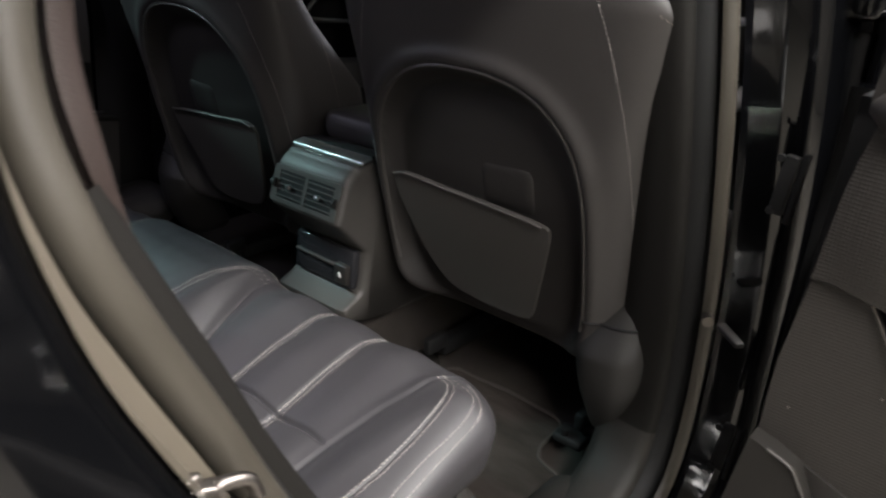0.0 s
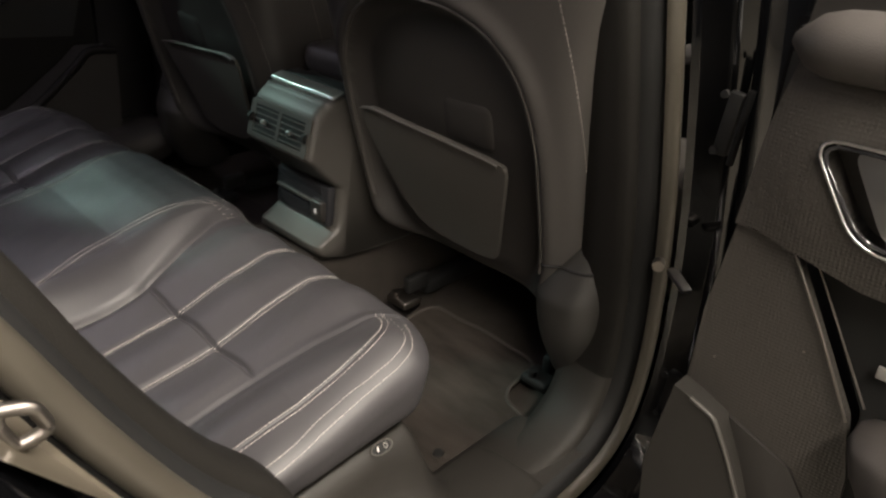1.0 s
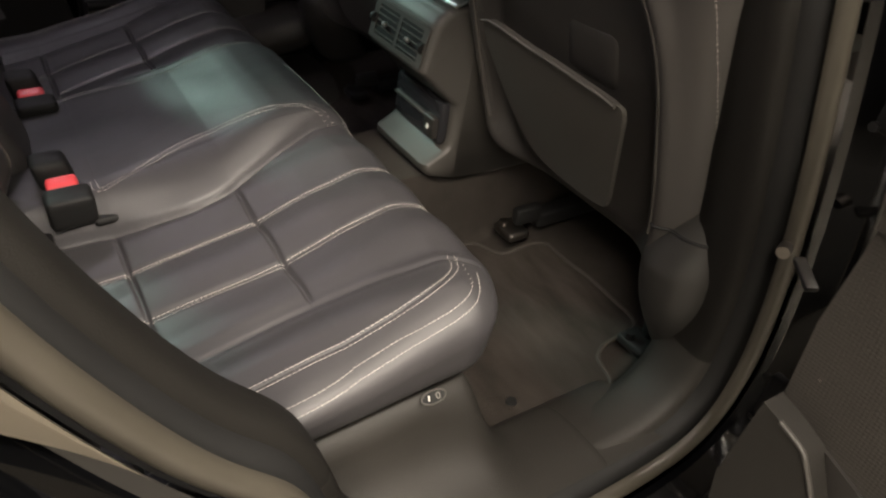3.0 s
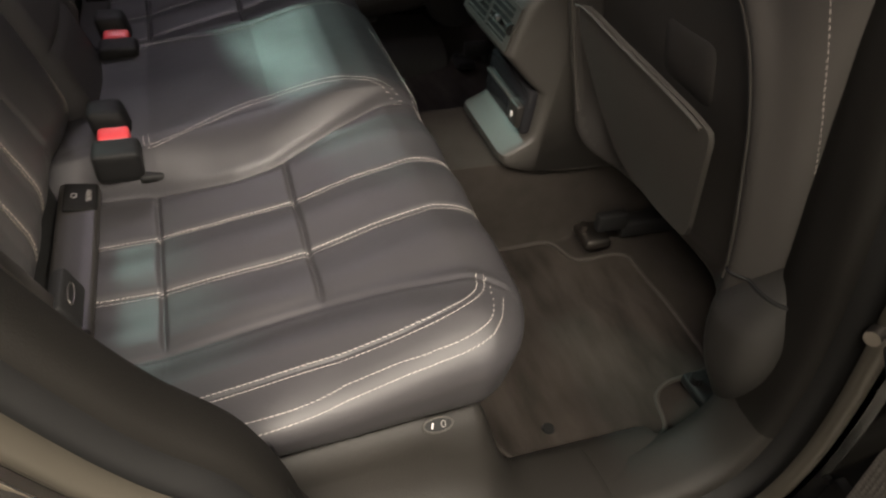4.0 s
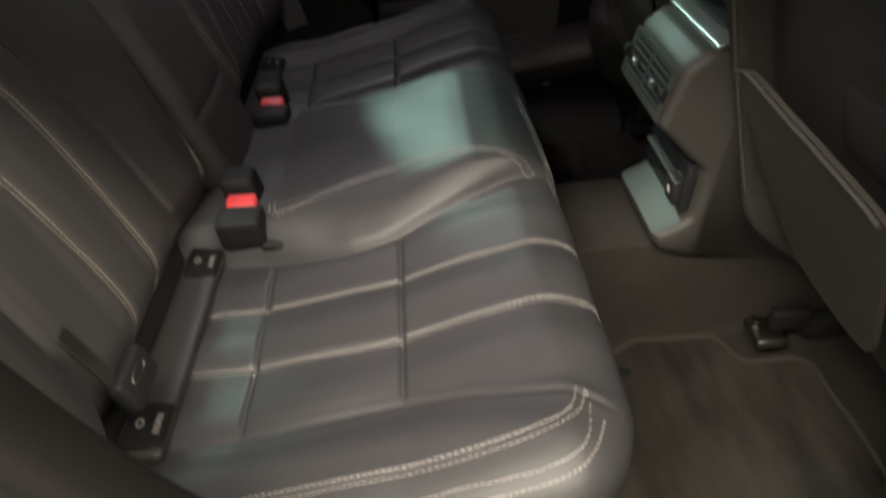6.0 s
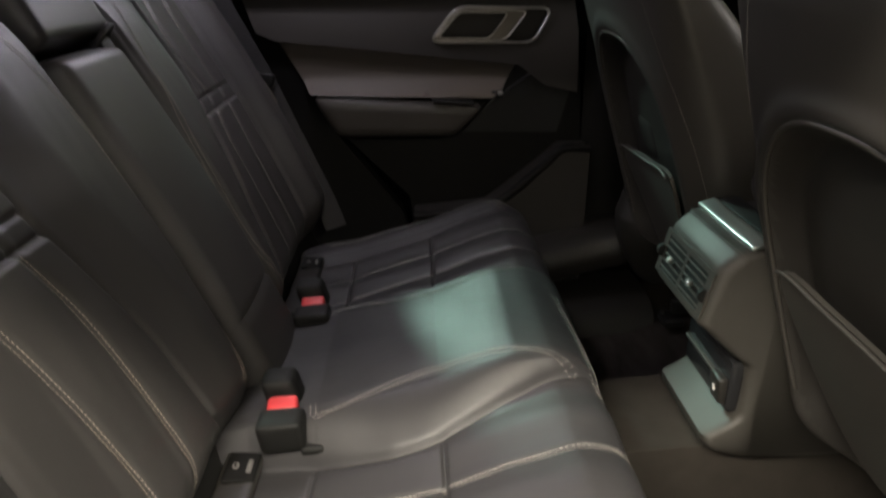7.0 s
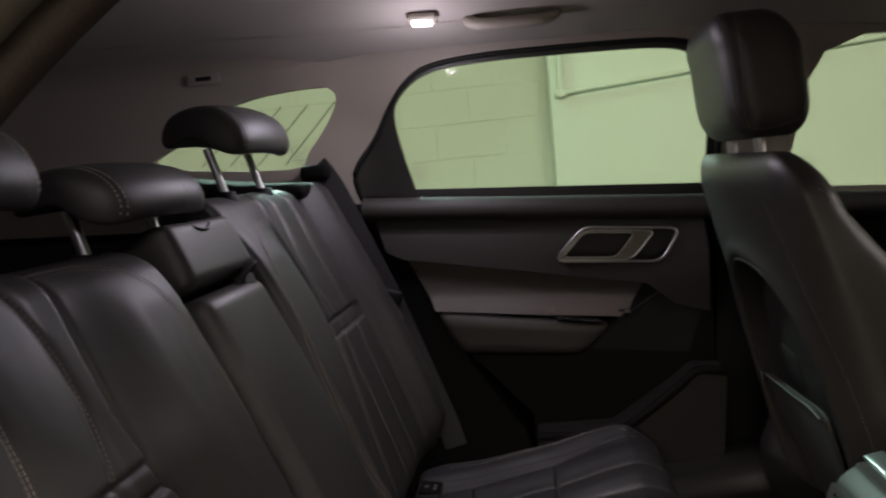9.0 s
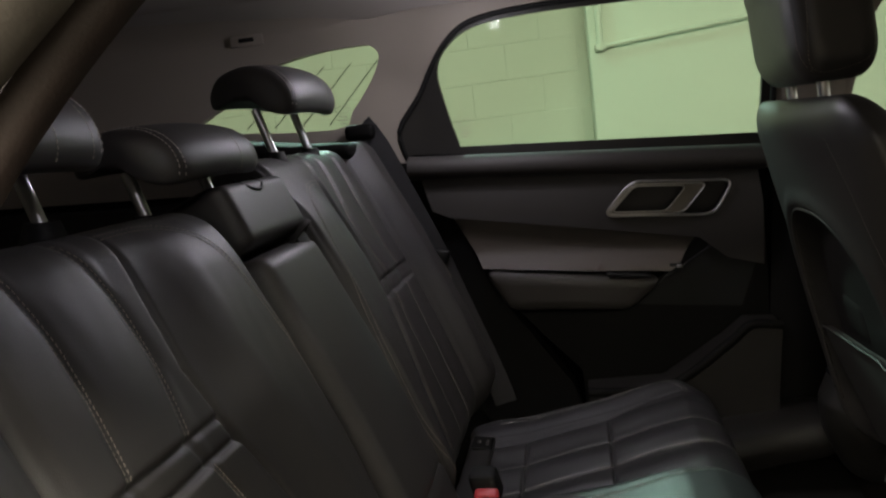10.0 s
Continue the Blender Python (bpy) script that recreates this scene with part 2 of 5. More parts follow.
def sheet(outer, f, thick, holes=(), step=0.03):
    """A panel with openings: a flat outline (a, b) laid on f(a, b, depth), from depth 0 to depth thick."""
    from mathutils.geometry import delaunay_2d_cdt
    loops = [dense(outer, step)] + [dense(h, step) for h in holes]
    verts, edges = [], []
    for lp in loops:
        o = len(verts)
        verts += [Vector(p) for p in lp]
        edges += [(o + i, o + (i + 1) % len(lp)) for i in range(len(lp))]
    xs, ys = [p[0] for p in outer], [p[1] for p in outer]
    for a in np.arange(min(xs) + step / 2, max(xs), step):
        for b in np.arange(min(ys) + step / 2, max(ys), step):
            if inside((a, b), outer) and not any(inside((a, b), h) for h in holes):
                if min((v - Vector((a, b))).length for v in verts[:sum(map(len, loops))]) > step * 0.4:
                    verts.append(Vector((a, b)))
    vo, _, fo, *_ = delaunay_2d_cdt(verts, edges, [], 0, 1e-6)
    bm = bmesh.new()
    top = [bm.verts.new(f(v.x, v.y, 0.0)) for v in vo]
    bot = [bm.verts.new(f(v.x, v.y, thick)) for v in vo]
    count = {}
    for tri in fo:
        c = sum((vo[i] for i in tri), Vector((0, 0))) / len(tri)
        if inside(c, outer) and not any(inside(c, h) for h in holes):
            bm.faces.new([top[i] for i in tri])
            bm.faces.new([bot[i] for i in reversed(tri)])
            for i, j in zip(tri, tri[1:] + tri[:1]):
                k = (min(i, j), max(i, j))
                count[k] = count.get(k, 0) + 1
    for (i, j), c in count.items():
        if c == 1:
            bm.faces.new((top[i], top[j], bot[j], bot[i]))
    bmesh.ops.delete(bm, geom=[v for v in bm.verts if not v.link_faces], context="VERTS")
    return bm


def surface_tree(ob):
    from mathutils.bvhtree import BVHTree
    me = ob.data
    return BVHTree.FromPolygons([v.co for v in me.vertices], [p.vertices for p in me.polygons])


def stitches(trees, lines, way, pitch=0.0048, width=0.0062, length=0.0040, thick=0.0005, rows=(-1, 1)):
    """Rows of thread laid along lines on a surface, which is met along way."""
    bm = bmesh.new()
    way = Vector(way).normalized()
    for line in lines:
        pts = smooth_line(line, 12)
        d = [0.0]
        for a, b in zip(pts, pts[1:]):
            d.append(d[-1] + (b - a).length)
        s = 0.0
        while s < d[-1] - 0.001:
            i = max(k for k in range(len(d)) if d[k] <= s)
            i = min(i, len(pts) - 2)
            t = (s - d[i]) / max(1e-6, d[i + 1] - d[i])
            p, tan = pts[i].lerp(pts[i + 1], t), (pts[i + 1] - pts[i]).normalized()
            side = tan.cross(way).normalized()
            for sg in rows:
                q = p + side * sg * width / 2
                best = None
                for tree in trees:
                    h = tree.ray_cast(q - way * 0.25, way)
                    if h[0] is not None and (best is None or h[3] < best[3]):
                        best = h
                if best is None:
                    continue
                nrm = best[1] if best[1].dot(way) < 0 else -best[1]
                c = best[0] + nrm * thick * 0.35
                u = (tan - nrm * tan.dot(nrm)).normalized()
                v = nrm.cross(u)
                u = (u + v * 0.10 * sg).normalized()
                v = nrm.cross(u)
                ring = [[c + u * (e * length / 2) + v * x * thick * w + nrm * z * thick * w for x, z in ((0.7, 0), (0.35, 0.6), (-0.35, 0.6), (-0.7, 0))] for e, w in ((-1, 0.5), (-0.6, 1), (0.6, 1), (1, 0.5))]
                vs = [[bm.verts.new(x) for x in rg] for rg in ring]
                for A, B in zip(vs, vs[1:]):
                    for k in range(3):
                        bm.faces.new((A[k], A[k + 1], B[k + 1], B[k]))
            s += pitch
    return bm


def seam(trees, line, way, mat, parent, label="pale double stitching", **k):
    """A double seam: two rows of thread, each a part of its own."""
    for sg in (-1, 1):
        part("stitch_seam", stitches(trees, [line], way, rows=(sg,), **k), mat, parent, label)


def bar(p, q, w, h, r=0.002, up=(0, 0, 1)):
    """A rounded bar from p to q, w wide and h high."""
    p, q = Vector(p), Vector(q)
    t = (q - p).normalized()
    u = Vector(up).cross(t).normalized()
    v = t.cross(u)
    L = (q - p).length
    return block((0, 0, L / 2), (w, h, L), r, (1, 1, 1), lambda x, y, z: p + u * x + v * y + t * z)


# ---- garage ----
GROUND = -0.50
ground = part("ground", block((0.8, -1.0, GROUND - 0.05), (14, 12, 0.1), 0.01, (14, 12, 1)), FLOORP)
tagged(ground, "grey painted concrete garage floor under the car", "floor", kind="structure")
part_ceiling = part("ceiling", block((0.8, -1.0, 2.5), (14, 12, 0.1), 0.01), DIM)
tagged(part_ceiling, "grey concrete garage ceiling above the car", "ceiling", kind="structure")
wall_far = part("wall_north", block((-1.3, 4.0, 1.0), (4.8, 0.2, 3.0), 0.01), WALLP)
tagged(wall_far, "cream painted blockwork garage wall beyond the car", "wall", kind="structure")
pier = part("wall_pier", block((3.92, 3.75, 1.0), (6.0, 0.5, 3.0), 0.02), WALLP)
tagged(pier, "plain cream painted garage wall beside the blockwork", "wall", kind="structure")
for nm, c, s in (("wall_south", (0.8, -6.9, 1.0), (14, 0.2, 3)), ("wall_east", (7.7, -1, 1.0), (0.2, 12, 3)), ("wall_west", (-6.1, -1, 1.0), (0.2, 12, 3))):
    tagged(part(nm, block(c, s, 0.01), DIM), "grey concrete garage wall closing the place", "wall", kind="structure")

# ---- car floor, roof and sides ----


def floor_z(x, y):
    tunnel = 0.158 * (1 - sstep(0.083, 0.106, abs(y + 0.04)))
    return tunnel + 0.035 * sstep(1.15, 1.35, x)


carpet = part("floor", loft([[(x, y, floor_z(x, y)) for y in span(-0.54, -0.16, 14)[:-1] + span(-0.16, 0.08, 60) + span(0.08, 0.72, 22)[1:]] for x in span(0.80, 2.3, 50)]), CARPET)
tagged(carpet, "dark brown-black carpet of the car's footwells", "floor", kind="structure")
under = part("floor_pan", block((0.9, 0.0, -0.06), (3.4, 1.5, 0.06), 0.01), PAINT)
tagged(under, "black painted floor pan under the carpet", "floor", kind="structure")


def roof_z(x, y):
    return interp(x, [-0.7, -0.2, 0.1, 0.5, 1.2, 2.0], [0.84, 0.95, 1.01, 1.075, 1.10, 1.05]) - 0.075 * (abs(y) / 0.7) ** 3


roof_in = [[(x, y, roof_z(x, y)) for y in span(-0.70, 0.70, 40)] for x in span(-0.7, 1.95, 50)]
liner = part("ceiling_liner", loft(roof_in), LINER)
tagged(liner, "beige cloth headliner of the car roof", "ceiling", kind="structure")
shell = part("roof_shell", loft([[(x, y * 1.06, roof_z(x, y) + 0.05) for y in span(-0.70, 0.70, 20)] for x in span(-0.75, 1.95, 30)]), PAINT)
tagged(shell, "black painted car roof outside", "car roof", kind="structure")


def side_y(x, z):
    return 0.772 - 0.13 * max(0, z - 0.73) - 0.42 * max(0, 0.48 - x)


WIN_REAR = [(p.x, p.y) for p in smooth_line([(a, b, 0) for a, b in [(0.574, 0.727), (0.552, 0.80), (0.536, 0.88), (0.558, 0.927), (0.612, 0.962), (0.71, 0.978), (0.881, 0.987), (1.05, 0.991), (1.118, 0.979), (1.152, 0.945), (1.158, 0.85), (1.158, 0.727)]], 5)]
AP_REAR = [(p.x, p.y) for p in smooth_line([(a, b, 0) for a, b in [(0.47, 0.70), (0.455, 0.765), (0.50, 0.835), (0.535, 0.90), (0.57, 0.945), (0.615, 0.972), (0.71, 0.988), (0.881, 0.998), (1.06, 1.002), (1.128, 0.988), (1.166, 0.952), (1.175, 0.85), (1.175, 0.70)]], 4)]
QUARTER = curved([(0.10, 0.785), (0.15, 0.835), (0.22, 0.893), (0.30, 0.922), (0.39, 0.937), (0.415, 0.935), (0.428, 0.915), (0.41, 0.869), (0.37, 0.81), (0.333, 0.775)], 3)
WIN_FRONT = [(1.30, 0.715), (1.315, 0.80), (1.335, 0.92), (1.36, 0.968), (1.43, 0.998), (1.60, 1.0), (1.85, 0.96), (2.1, 0.85), (2.25, 0.715)]

trim_far = part("wall_trim", sheet([(-0.45, 0.66), (-0.45, 0.88), (-0.2, 0.93), (0.1, 0.975), (0.4, 1.015), (0.8, 1.035), (1.3, 1.04), (1.9, 1.02), (2.3, 0.9), (2.3, 0.66)], lambda a, b, d: (a, side_y(a, b) + d - 0.012 - 0.10 * max(0, b - 0.985), b), 0.02, [AP_REAR, QUARTER, WIN_FRONT], 0.035), BEIGE)
tagged(trim_far, "beige plastic pillar and roof rail trim", "car trim", kind="structure")


def cove(x, u):
    """Rounded turn from the headliner down to the side lining, u from 0 to 1."""
    y1 = min(0.73, side_y(x, 0.95) - 0.011)
    y0 = y1 - 0.13
    z0 = roof_z(x, y0) - 0.001
    z1 = min(1.015, z0 - 0.026 - 0.03 * sstep(0.5, 0.3, x))
    return (x, y0 + (y1 - y0) * math.sin(u * math.pi / 2), z1 + (z0 - z1) * math.cos(u * math.pi / 2))


rail = part("trim", loft([[cove(x, k / 10) for k in range(11)] for x in span(-0.4, 1.9, 60)]), BEIGE)
tagged(rail, "beige curved cant rail above the windows", "car trim", kind="structure")

seal = part("trim_seal", tube([(a, side_y(a, b) - 0.014, b) for a, b in dense(AP_REAR, 0.02)[:-28]], 0.0055, 8), BLACKRUB)
tagged(seal, "black rubber seal round the rear door opening", "door seal", kind="structure")


def window(name, poly, off, label):
    w = part(name, sheet(poly, lambda a, b, d: (a, side_y(a, b) + off + d, b), 0.004, (), 0.08), GLASS)
    w.visible_shadow = False
    return tagged(w, label, "window", kind="structure")


def grow(poly, k):
    cx, cz = sum(p[0] for p in poly) / len(poly), sum(p[1] for p in poly) / len(poly)
    return [(cx + (a - cx) * k, cz + (b - cz) * k) for a, b in poly]


win_1 = window("window_1", grow(WIN_REAR, 1.03), 0.016, "closed green-tinted rear door window")
win_2 = window("window_2", grow(QUARTER, 1.04), 0.012, "green-tinted quarter window with dark heating lines")
win_3 = window("window_3", grow(WIN_FRONT, 1.02), 0.012, "closed green-tinted front door window")
# frame of the rear door window: black band between the opening and the pane
part("window_frame", sheet(AP_REAR, lambda a, b, d: (a, side_y(a, b) + 0.004 + d, b), 0.012, [WIN_REAR], 0.03), SHELL, win_1)
for k in range(5):
    a = 0.17 + 0.05 * k
    part("heating_line", tube([(a, side_y(a, 0.79) + 0.008, 0.785 + 0.0 * k), (a + 0.10, side_y(a + 0.1, 0.9) + 0.008, 0.895 + 0.005 * k)], 0.0011, 6), BLACKRUB, win_2)


def etched(parent, x, z):
    ring = [(x + 0.016 * math.cos(t), side_y(x, z) + 0.012, z + 0.007 * math.sin(t)) for t in span(0, math.tau, 24)[:-1]]
    part("etched_mark", tube(ring, 0.0007, 5, True, up=(0, 1, 0)), PALEDIM, parent)
    for i, w in enumerate((0.018, 0.024, 0.014)):
        part("etched_bar", block((x, side_y(x, z) + 0.013, z - 0.014 - 0.007 * i), (w, 0.001, 0.0018), 0.0004, (1, 1, 1)), PALEDIM, parent)


etched(win_1, 0.585, 0.775)
etched(win_2, 0.345, 0.815)
etched(win_3, 1.345, 0.765)

lower = part("wall_lower", sheet([(-0.5, -0.06), (-0.5, 0.70), (0.50, 0.70), (0.55, 0.6), (0.66, 0.40), (0.80, 0.22), (0.86, -0.02)], lambda a, b, d: (a, 0.742 - 0.38 * max(0, 0.45 - a) + d, b), 0.05, (), 0.06), PLASTIC)
tagged(lower, "dark plastic side lining beside the rear seat", "car trim", kind="structure")
outer = part("body_side", sheet([(-0.8, -0.2), (-0.8, 0.70), (2.6, 0.70), (2.6, -0.2)], lambda a, b, d: (a, 0.90 + d, b), 0.03, (), 0.2), PAINT)
tagged(outer, "black painted car body side", "car body", kind="structure")
bpost = part("pillar_trim", loft([[(1.178 + 0.12 * k / 6 + 0.03 * (z - 0.7), side_y(1.2, z) - 0.012 - 0.012 * math.sin(math.pi * k / 6), z) for k in range(7)] for z in span(0.70, 1.03, 12)]), BEIGE)
tagged(bpost, "beige centre pillar trim between the windows", "car trim", kind="structure")
bpost2 = part("pillar_trim", loft([[(1.178 + 0.12 * k / 6, 0.745 - 0.02 * math.sin(math.pi * k / 6), z) for k in range(7)] for z in span(-0.02, 0.70, 12)]), PLASTIC)
tagged(bpost2, "dark plastic lower centre pillar trim", "car trim", kind="structure")

tail = part("tailgate", sheet([(-0.68, -0.05), (-0.68, 0.84), (-0.3, 0.86), (0.3, 0.86), (0.68, 0.84), (0.68, -0.05)], lambda a, b, d: (-0.68 - d, a, b), 0.05, [fillet([(-0.52, 0.60), (-0.50, 0.80), (0.50, 0.80), (0.52, 0.60)], 0.05)], 0.06), PLASTIC)
win_4 = part("window_4", sheet([(-0.54, 0.58), (-0.54, 0.82), (0.54, 0.82), (0.54, 0.58)], lambda a, b, d: (-0.70 - d, a, b), 0.004, (), 0.1), GLASS)
win_4.visible_shadow = False
tagged(win_4, "tinted rear window of the closed tailgate", "window", kind="structure")
tagged(tail, "dark closed tailgate lining behind the seats", "tailgate", kind="structure")
boot = part("boot_cover", block((-0.18, 0.0, 0.64), (0.94, 1.26, 0.02), 0.008, (6, 6, 1)), PLASTIC)
tagged(boot, "dark roller cover behind the rear backrest", "boot cover")
shelf = part("side_shelf", block((0.20, 0.615, 0.735), (0.42, 0.16, 0.03), 0.012, (8, 4, 1), lambda x, y, z: (x, y - 0.25 * max(0, 0.35 - x), z + 0.10 * max(0, 0.30 - x))), PLASTIC)
tagged(shelf, "dark plastic side shelf beside the backrest", "car trim")


# ---- car doors ----
def far_pt(a, n, z):
    """The far door: a runs from its hinged edge, n into the car."""
    return (1.175 - a, 0.742 - n, z)


def near_pt(a, n, z):
    return (1.082 - n - 0.02 * a, -0.775 - a, 0.582 + (z - 0.646) * 0.9)


def panel(P, outline, n, thick=0.02, holes=(), step=0.025):
    """A sheet of the outline (a, z) at the depth n of a door."""
    return sheet(outline, lambda a, b, d: P(a, n - d, b), thick, holes, step)


def far_door():
    P = far_pt
    door = empty("car_door", "closed rear car door, dark and taupe leather trim", "car door")
    outline = [(0.035, 0.03), (-0.005, 0.34), (0.0, 0.46), (0.015, 0.60), (0.03, 0.70), (0.70, 0.715), (0.655, 0.60), (0.50, 0.39), (0.36, 0.25), (0.34, 0.03)]
    part("lower_panel", panel(P, outline, -0.012, 0.03, (), 0.04), PLASTIC, door, "dark textured lower door panel")
    bz = fillet([(0.316, 0.579), (0.262, 0.646), (0.074, 0.642), (0.108, 0.577)], 0.022)
    up = [(0.013, 0.475), (0.02, 0.60), (0.03, 0.665), (0.48, 0.675), (0.50, 0.668), (0.68, 0.672), (0.655, 0.60), (0.62, 0.585), (0.40, 0.562), (0.135, 0.532), (0.08, 0.49)]
    part("upper_panel", sheet(up, lambda a, b, d: P(a, 0.012 + 0.012 * math.sin(math.pi * min(1, max(0, (b - 0.48) / 0.2))) - d, b), 0.03, [bz], 0.025), DOORSKIN, door, "dark leather upper door panel")
    cap = [[P(a, 0.02 + 0.026 * math.cos(t) - 0.004, 0.683 + 0.008 * a + 0.024 * math.sin(t)) for t in span(-1.6, 2.2, 14)] for a in span(0.018, 0.70, 24)]
    part("top_cap", loft(cap), DOORSKIN, door, "soft dark padded cap under the window")
    ins = [(0.617, 0.586), (0.379, 0.562), (0.140, 0.533), (0.168, 0.488), (0.190, 0.470), (0.36, 0.474), (0.555, 0.480)]
    part("insert", sheet(ins, lambda a, b, d: P(a, 0.006 + 0.036 * sstep(0.510, 0.474, b) - d, b), 0.02, (), 0.012), TAUPE, door, "taupe leather insert above the armrest")

    def arm_f(a, n, z):
        t, u = (0.478 - z) / 0.088, (a - 0.202) / 0.353
        return P(a + t * (0.063 * (1 - u) - 0.051 * u), n - 0.012 * t, z - 0.022 * (1 - u) * (1 - t))
    part("armrest", block((0.3785, 0.020, 0.434), (0.353, 0.070, 0.088), 0.022, (14, 4, 6), arm_f), DOORSKIN, door, "dark padded door armrest")
    part("pull_slot", block((0.270, 0.050, 0.4670), (0.085, 0.020, 0.006), 0.003, (4, 2, 1), lambda a, n, z: P(a, n, z + 0.06 * (a - 0.295))), BLACKRUB, door)
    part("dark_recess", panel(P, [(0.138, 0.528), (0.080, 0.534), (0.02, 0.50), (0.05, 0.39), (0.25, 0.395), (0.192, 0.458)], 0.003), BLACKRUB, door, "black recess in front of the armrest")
    sw = part("window_switch", block((0.180, 0.030, 0.476), (0.026, 0.02, 0.016), 0.005, (2, 2, 2), P), BLACKRUB, door)
    part("switch_tab", block((0.174, 0.043, 0.480), (0.010, 0.006, 0.005), 0.002, (1, 1, 1), P), CHROME, sw)
    part("trim_strip", bar(P(0.112, 0.014, 0.514), P(0.196, 0.026, 0.455), 0.007, 0.006, 0.002), SCREEN, door, "slim glossy trim strip")
    part("handle_bowl", panel(P, bz, -0.002, 0.004), SHELL, door, "dark recess behind the handle")
    part("handle_bezel", tube([P(a, 0.026, b) for a, b in bz], 0.0028, 8, True, up=(0, 1, 0)), CHROME, door, "satin chrome handle surround")
    lv = fillet([(0.308, 0.583), (0.259, 0.6405), (0.122, 0.6385), (0.166, 0.582)], 0.016)
    lh = fillet([(0.300, 0.5870), (0.257, 0.6365), (0.160, 0.6350), (0.197, 0.5865)], 0.012)
    part("handle_lever", sheet(lv, lambda a, b, d: P(a, 0.032 - 0.10 * max(0, 0.61 - b) - d, b), 0.008, [lh], 0.008), GUNMETAL, door, "satin metal pull lever")
    part("lever_rim", tube([P(a, 0.0325, b) for a, b in lv], 0.0013, 6, True, up=(0, 1, 0)), CHROME, door)
    part("lever_inner_rim", tube([P(a, 0.0325, b) for a, b in lh], 0.0010, 6, True, up=(0, 1, 0)), CHROME, door)
    bin_ = [(0.0, 0.03), (-0.005, 0.372), (0.05, 0.372), (0.09, 0.335), (0.20, 0.250), (0.35, 0.235), (0.34, 0.03)]
    part("door_bin", panel(P, bin_, 0.085, 0.08, (), 0.04), SHELL, door, "dark plastic door bin")
    part("bin_lip", tube(smooth_line([P(a, 0.082, b) for a, b in bin_[1:6]], 6), 0.009, 12), PLASTIC, door)
    return door


far_door_ob = far_door()


def near_in(a, n, z):
    """The near door's lining, which faces the rear: a away from its hinged edge, n towards the rear."""
    return (1.065 - n, -0.799 - a, z)


def open_door():
    P = near_in
    door = empty("car_door", "open rear car door, dark trim with a chrome handle", "car door")
    bz = fillet([(0.040, 0.573), (0.088, 0.501), (0.298, 0.503), (0.252, 0.574)], 0.022)
    up = [(0.014, 0.618), (0.008, 0.590), (0.003, 0.560), (-0.004, 0.485), (0.013, 0.486), (0.045, 0.479), (0.098, 0.465), (0.137, 0.463), (0.40, 0.470), (0.75, 0.48), (0.75, 0.63)]
    bulge = lambda a, b: 0.014 * math.sin(math.pi * min(1, max(0, (b - 0.46) / 0.16))) * sstep(-0.01, 0.05, a)
    part("upper_panel", sheet(up, lambda a, b, d: P(a, bulge(a, b) - d, b), 0.03, [bz], 0.02), PERF, door, "dark perforated upper door panel")
    rings = []
    for a in span(0.006, 0.75, 50):
        k = math.sqrt(max(0.02, 1 - (max(0, 0.048 - a) / 0.043) ** 2))
        rings.append([P(a, -0.004 + 0.034 * k * math.cos(t), 0.632 + 0.018 * a + 0.024 * k * math.sin(t)) for t in span(-1.9, 2.4, 18)])
    part("top_cap", loft(rings), DOORSKIN, door, "soft dark padded cap under the window")
    part("lower_panel", panel(P, [(-0.004, 0.483), (0.045, 0.478), (0.116, 0.356), (0.13, 0.30), (0.14, 0.10), (-0.02, 0.10), (-0.031, 0.225), (-0.016, 0.322), (-0.015, 0.396)], -0.006, 0.008, (), 0.02), PERF, door, "dark perforated lower door panel")
    part("slot_back", panel(P, [(0.05, 0.475), (0.10, 0.466), (0.40, 0.47), (0.75, 0.48), (0.75, 0.10), (0.13, 0.10), (0.12, 0.35)], -0.030, 0.02, (), 0.05), BLACKRUB, door, "black recess above the armrest")
    part("slot_strip", tube([P(0.045, -0.002, 0.478), P(0.080, -0.002, 0.420), P(0.117, -0.002, 0.354)], 0.0014, 8), STEEL, door, "slim bright metal strip")
    part("slot_edge", tube([P(0.058, -0.012, 0.475), P(0.124, -0.012, 0.366)], 0.0010, 8), STEEL, door)
    part("armrest", block((0.43, 0.020, 0.315), (0.64, 0.10, 0.11), 0.036, (20, 6, 6), lambda a, n, z: P(a + 0.6 * (0.368 - z) * sstep(0.3, 0.12, a), n - 0.25 * sstep(0.2, 0.11, a) * (n + 0.03), z)), DOORSKIN, door, "dark padded door armrest")
    part("door_bin", panel(P, [(-0.017, 0.323), (0.001, 0.318), (0.028, 0.307), (0.048, 0.268), (0.071, 0.215), (0.105, 0.11), (-0.02, 0.10), (-0.031, 0.225)], 0.016, 0.04, (), 0.02), SILLPLAS, door, "dark grey plastic door bin")
    part("bin_lip", tube(smooth_line([P(a, 0.016, b) for a, b in ((0.0, 0.318), (0.022, 0.310), (0.030, 0.300), (0.048, 0.268), (0.071, 0.215), (0.105, 0.11))], 6), 0.0022, 8), GREYPLAS, door)
    part("bin_pocket", panel(P, [(0.030, 0.305), (0.089, 0.283), (0.118, 0.245), (0.14, 0.13), (0.10, 0.13), (0.071, 0.215), (0.048, 0.268)], -0.003, 0.01), SHELL, door)
    part("handle_bowl", sheet(bz, lambda a, b, d: P(a, -0.016 - d, b), 0.004, (), 0.02), DOORSKIN, door, "brown-grey recess behind the handle")
    part("handle_bezel", tube([P(a, 0.003 + bulge(a, b), b) for a, b in bz], 0.0012, 8, True, up=(1, 0, 0)), CHROME, door, "satin chrome handle surround")
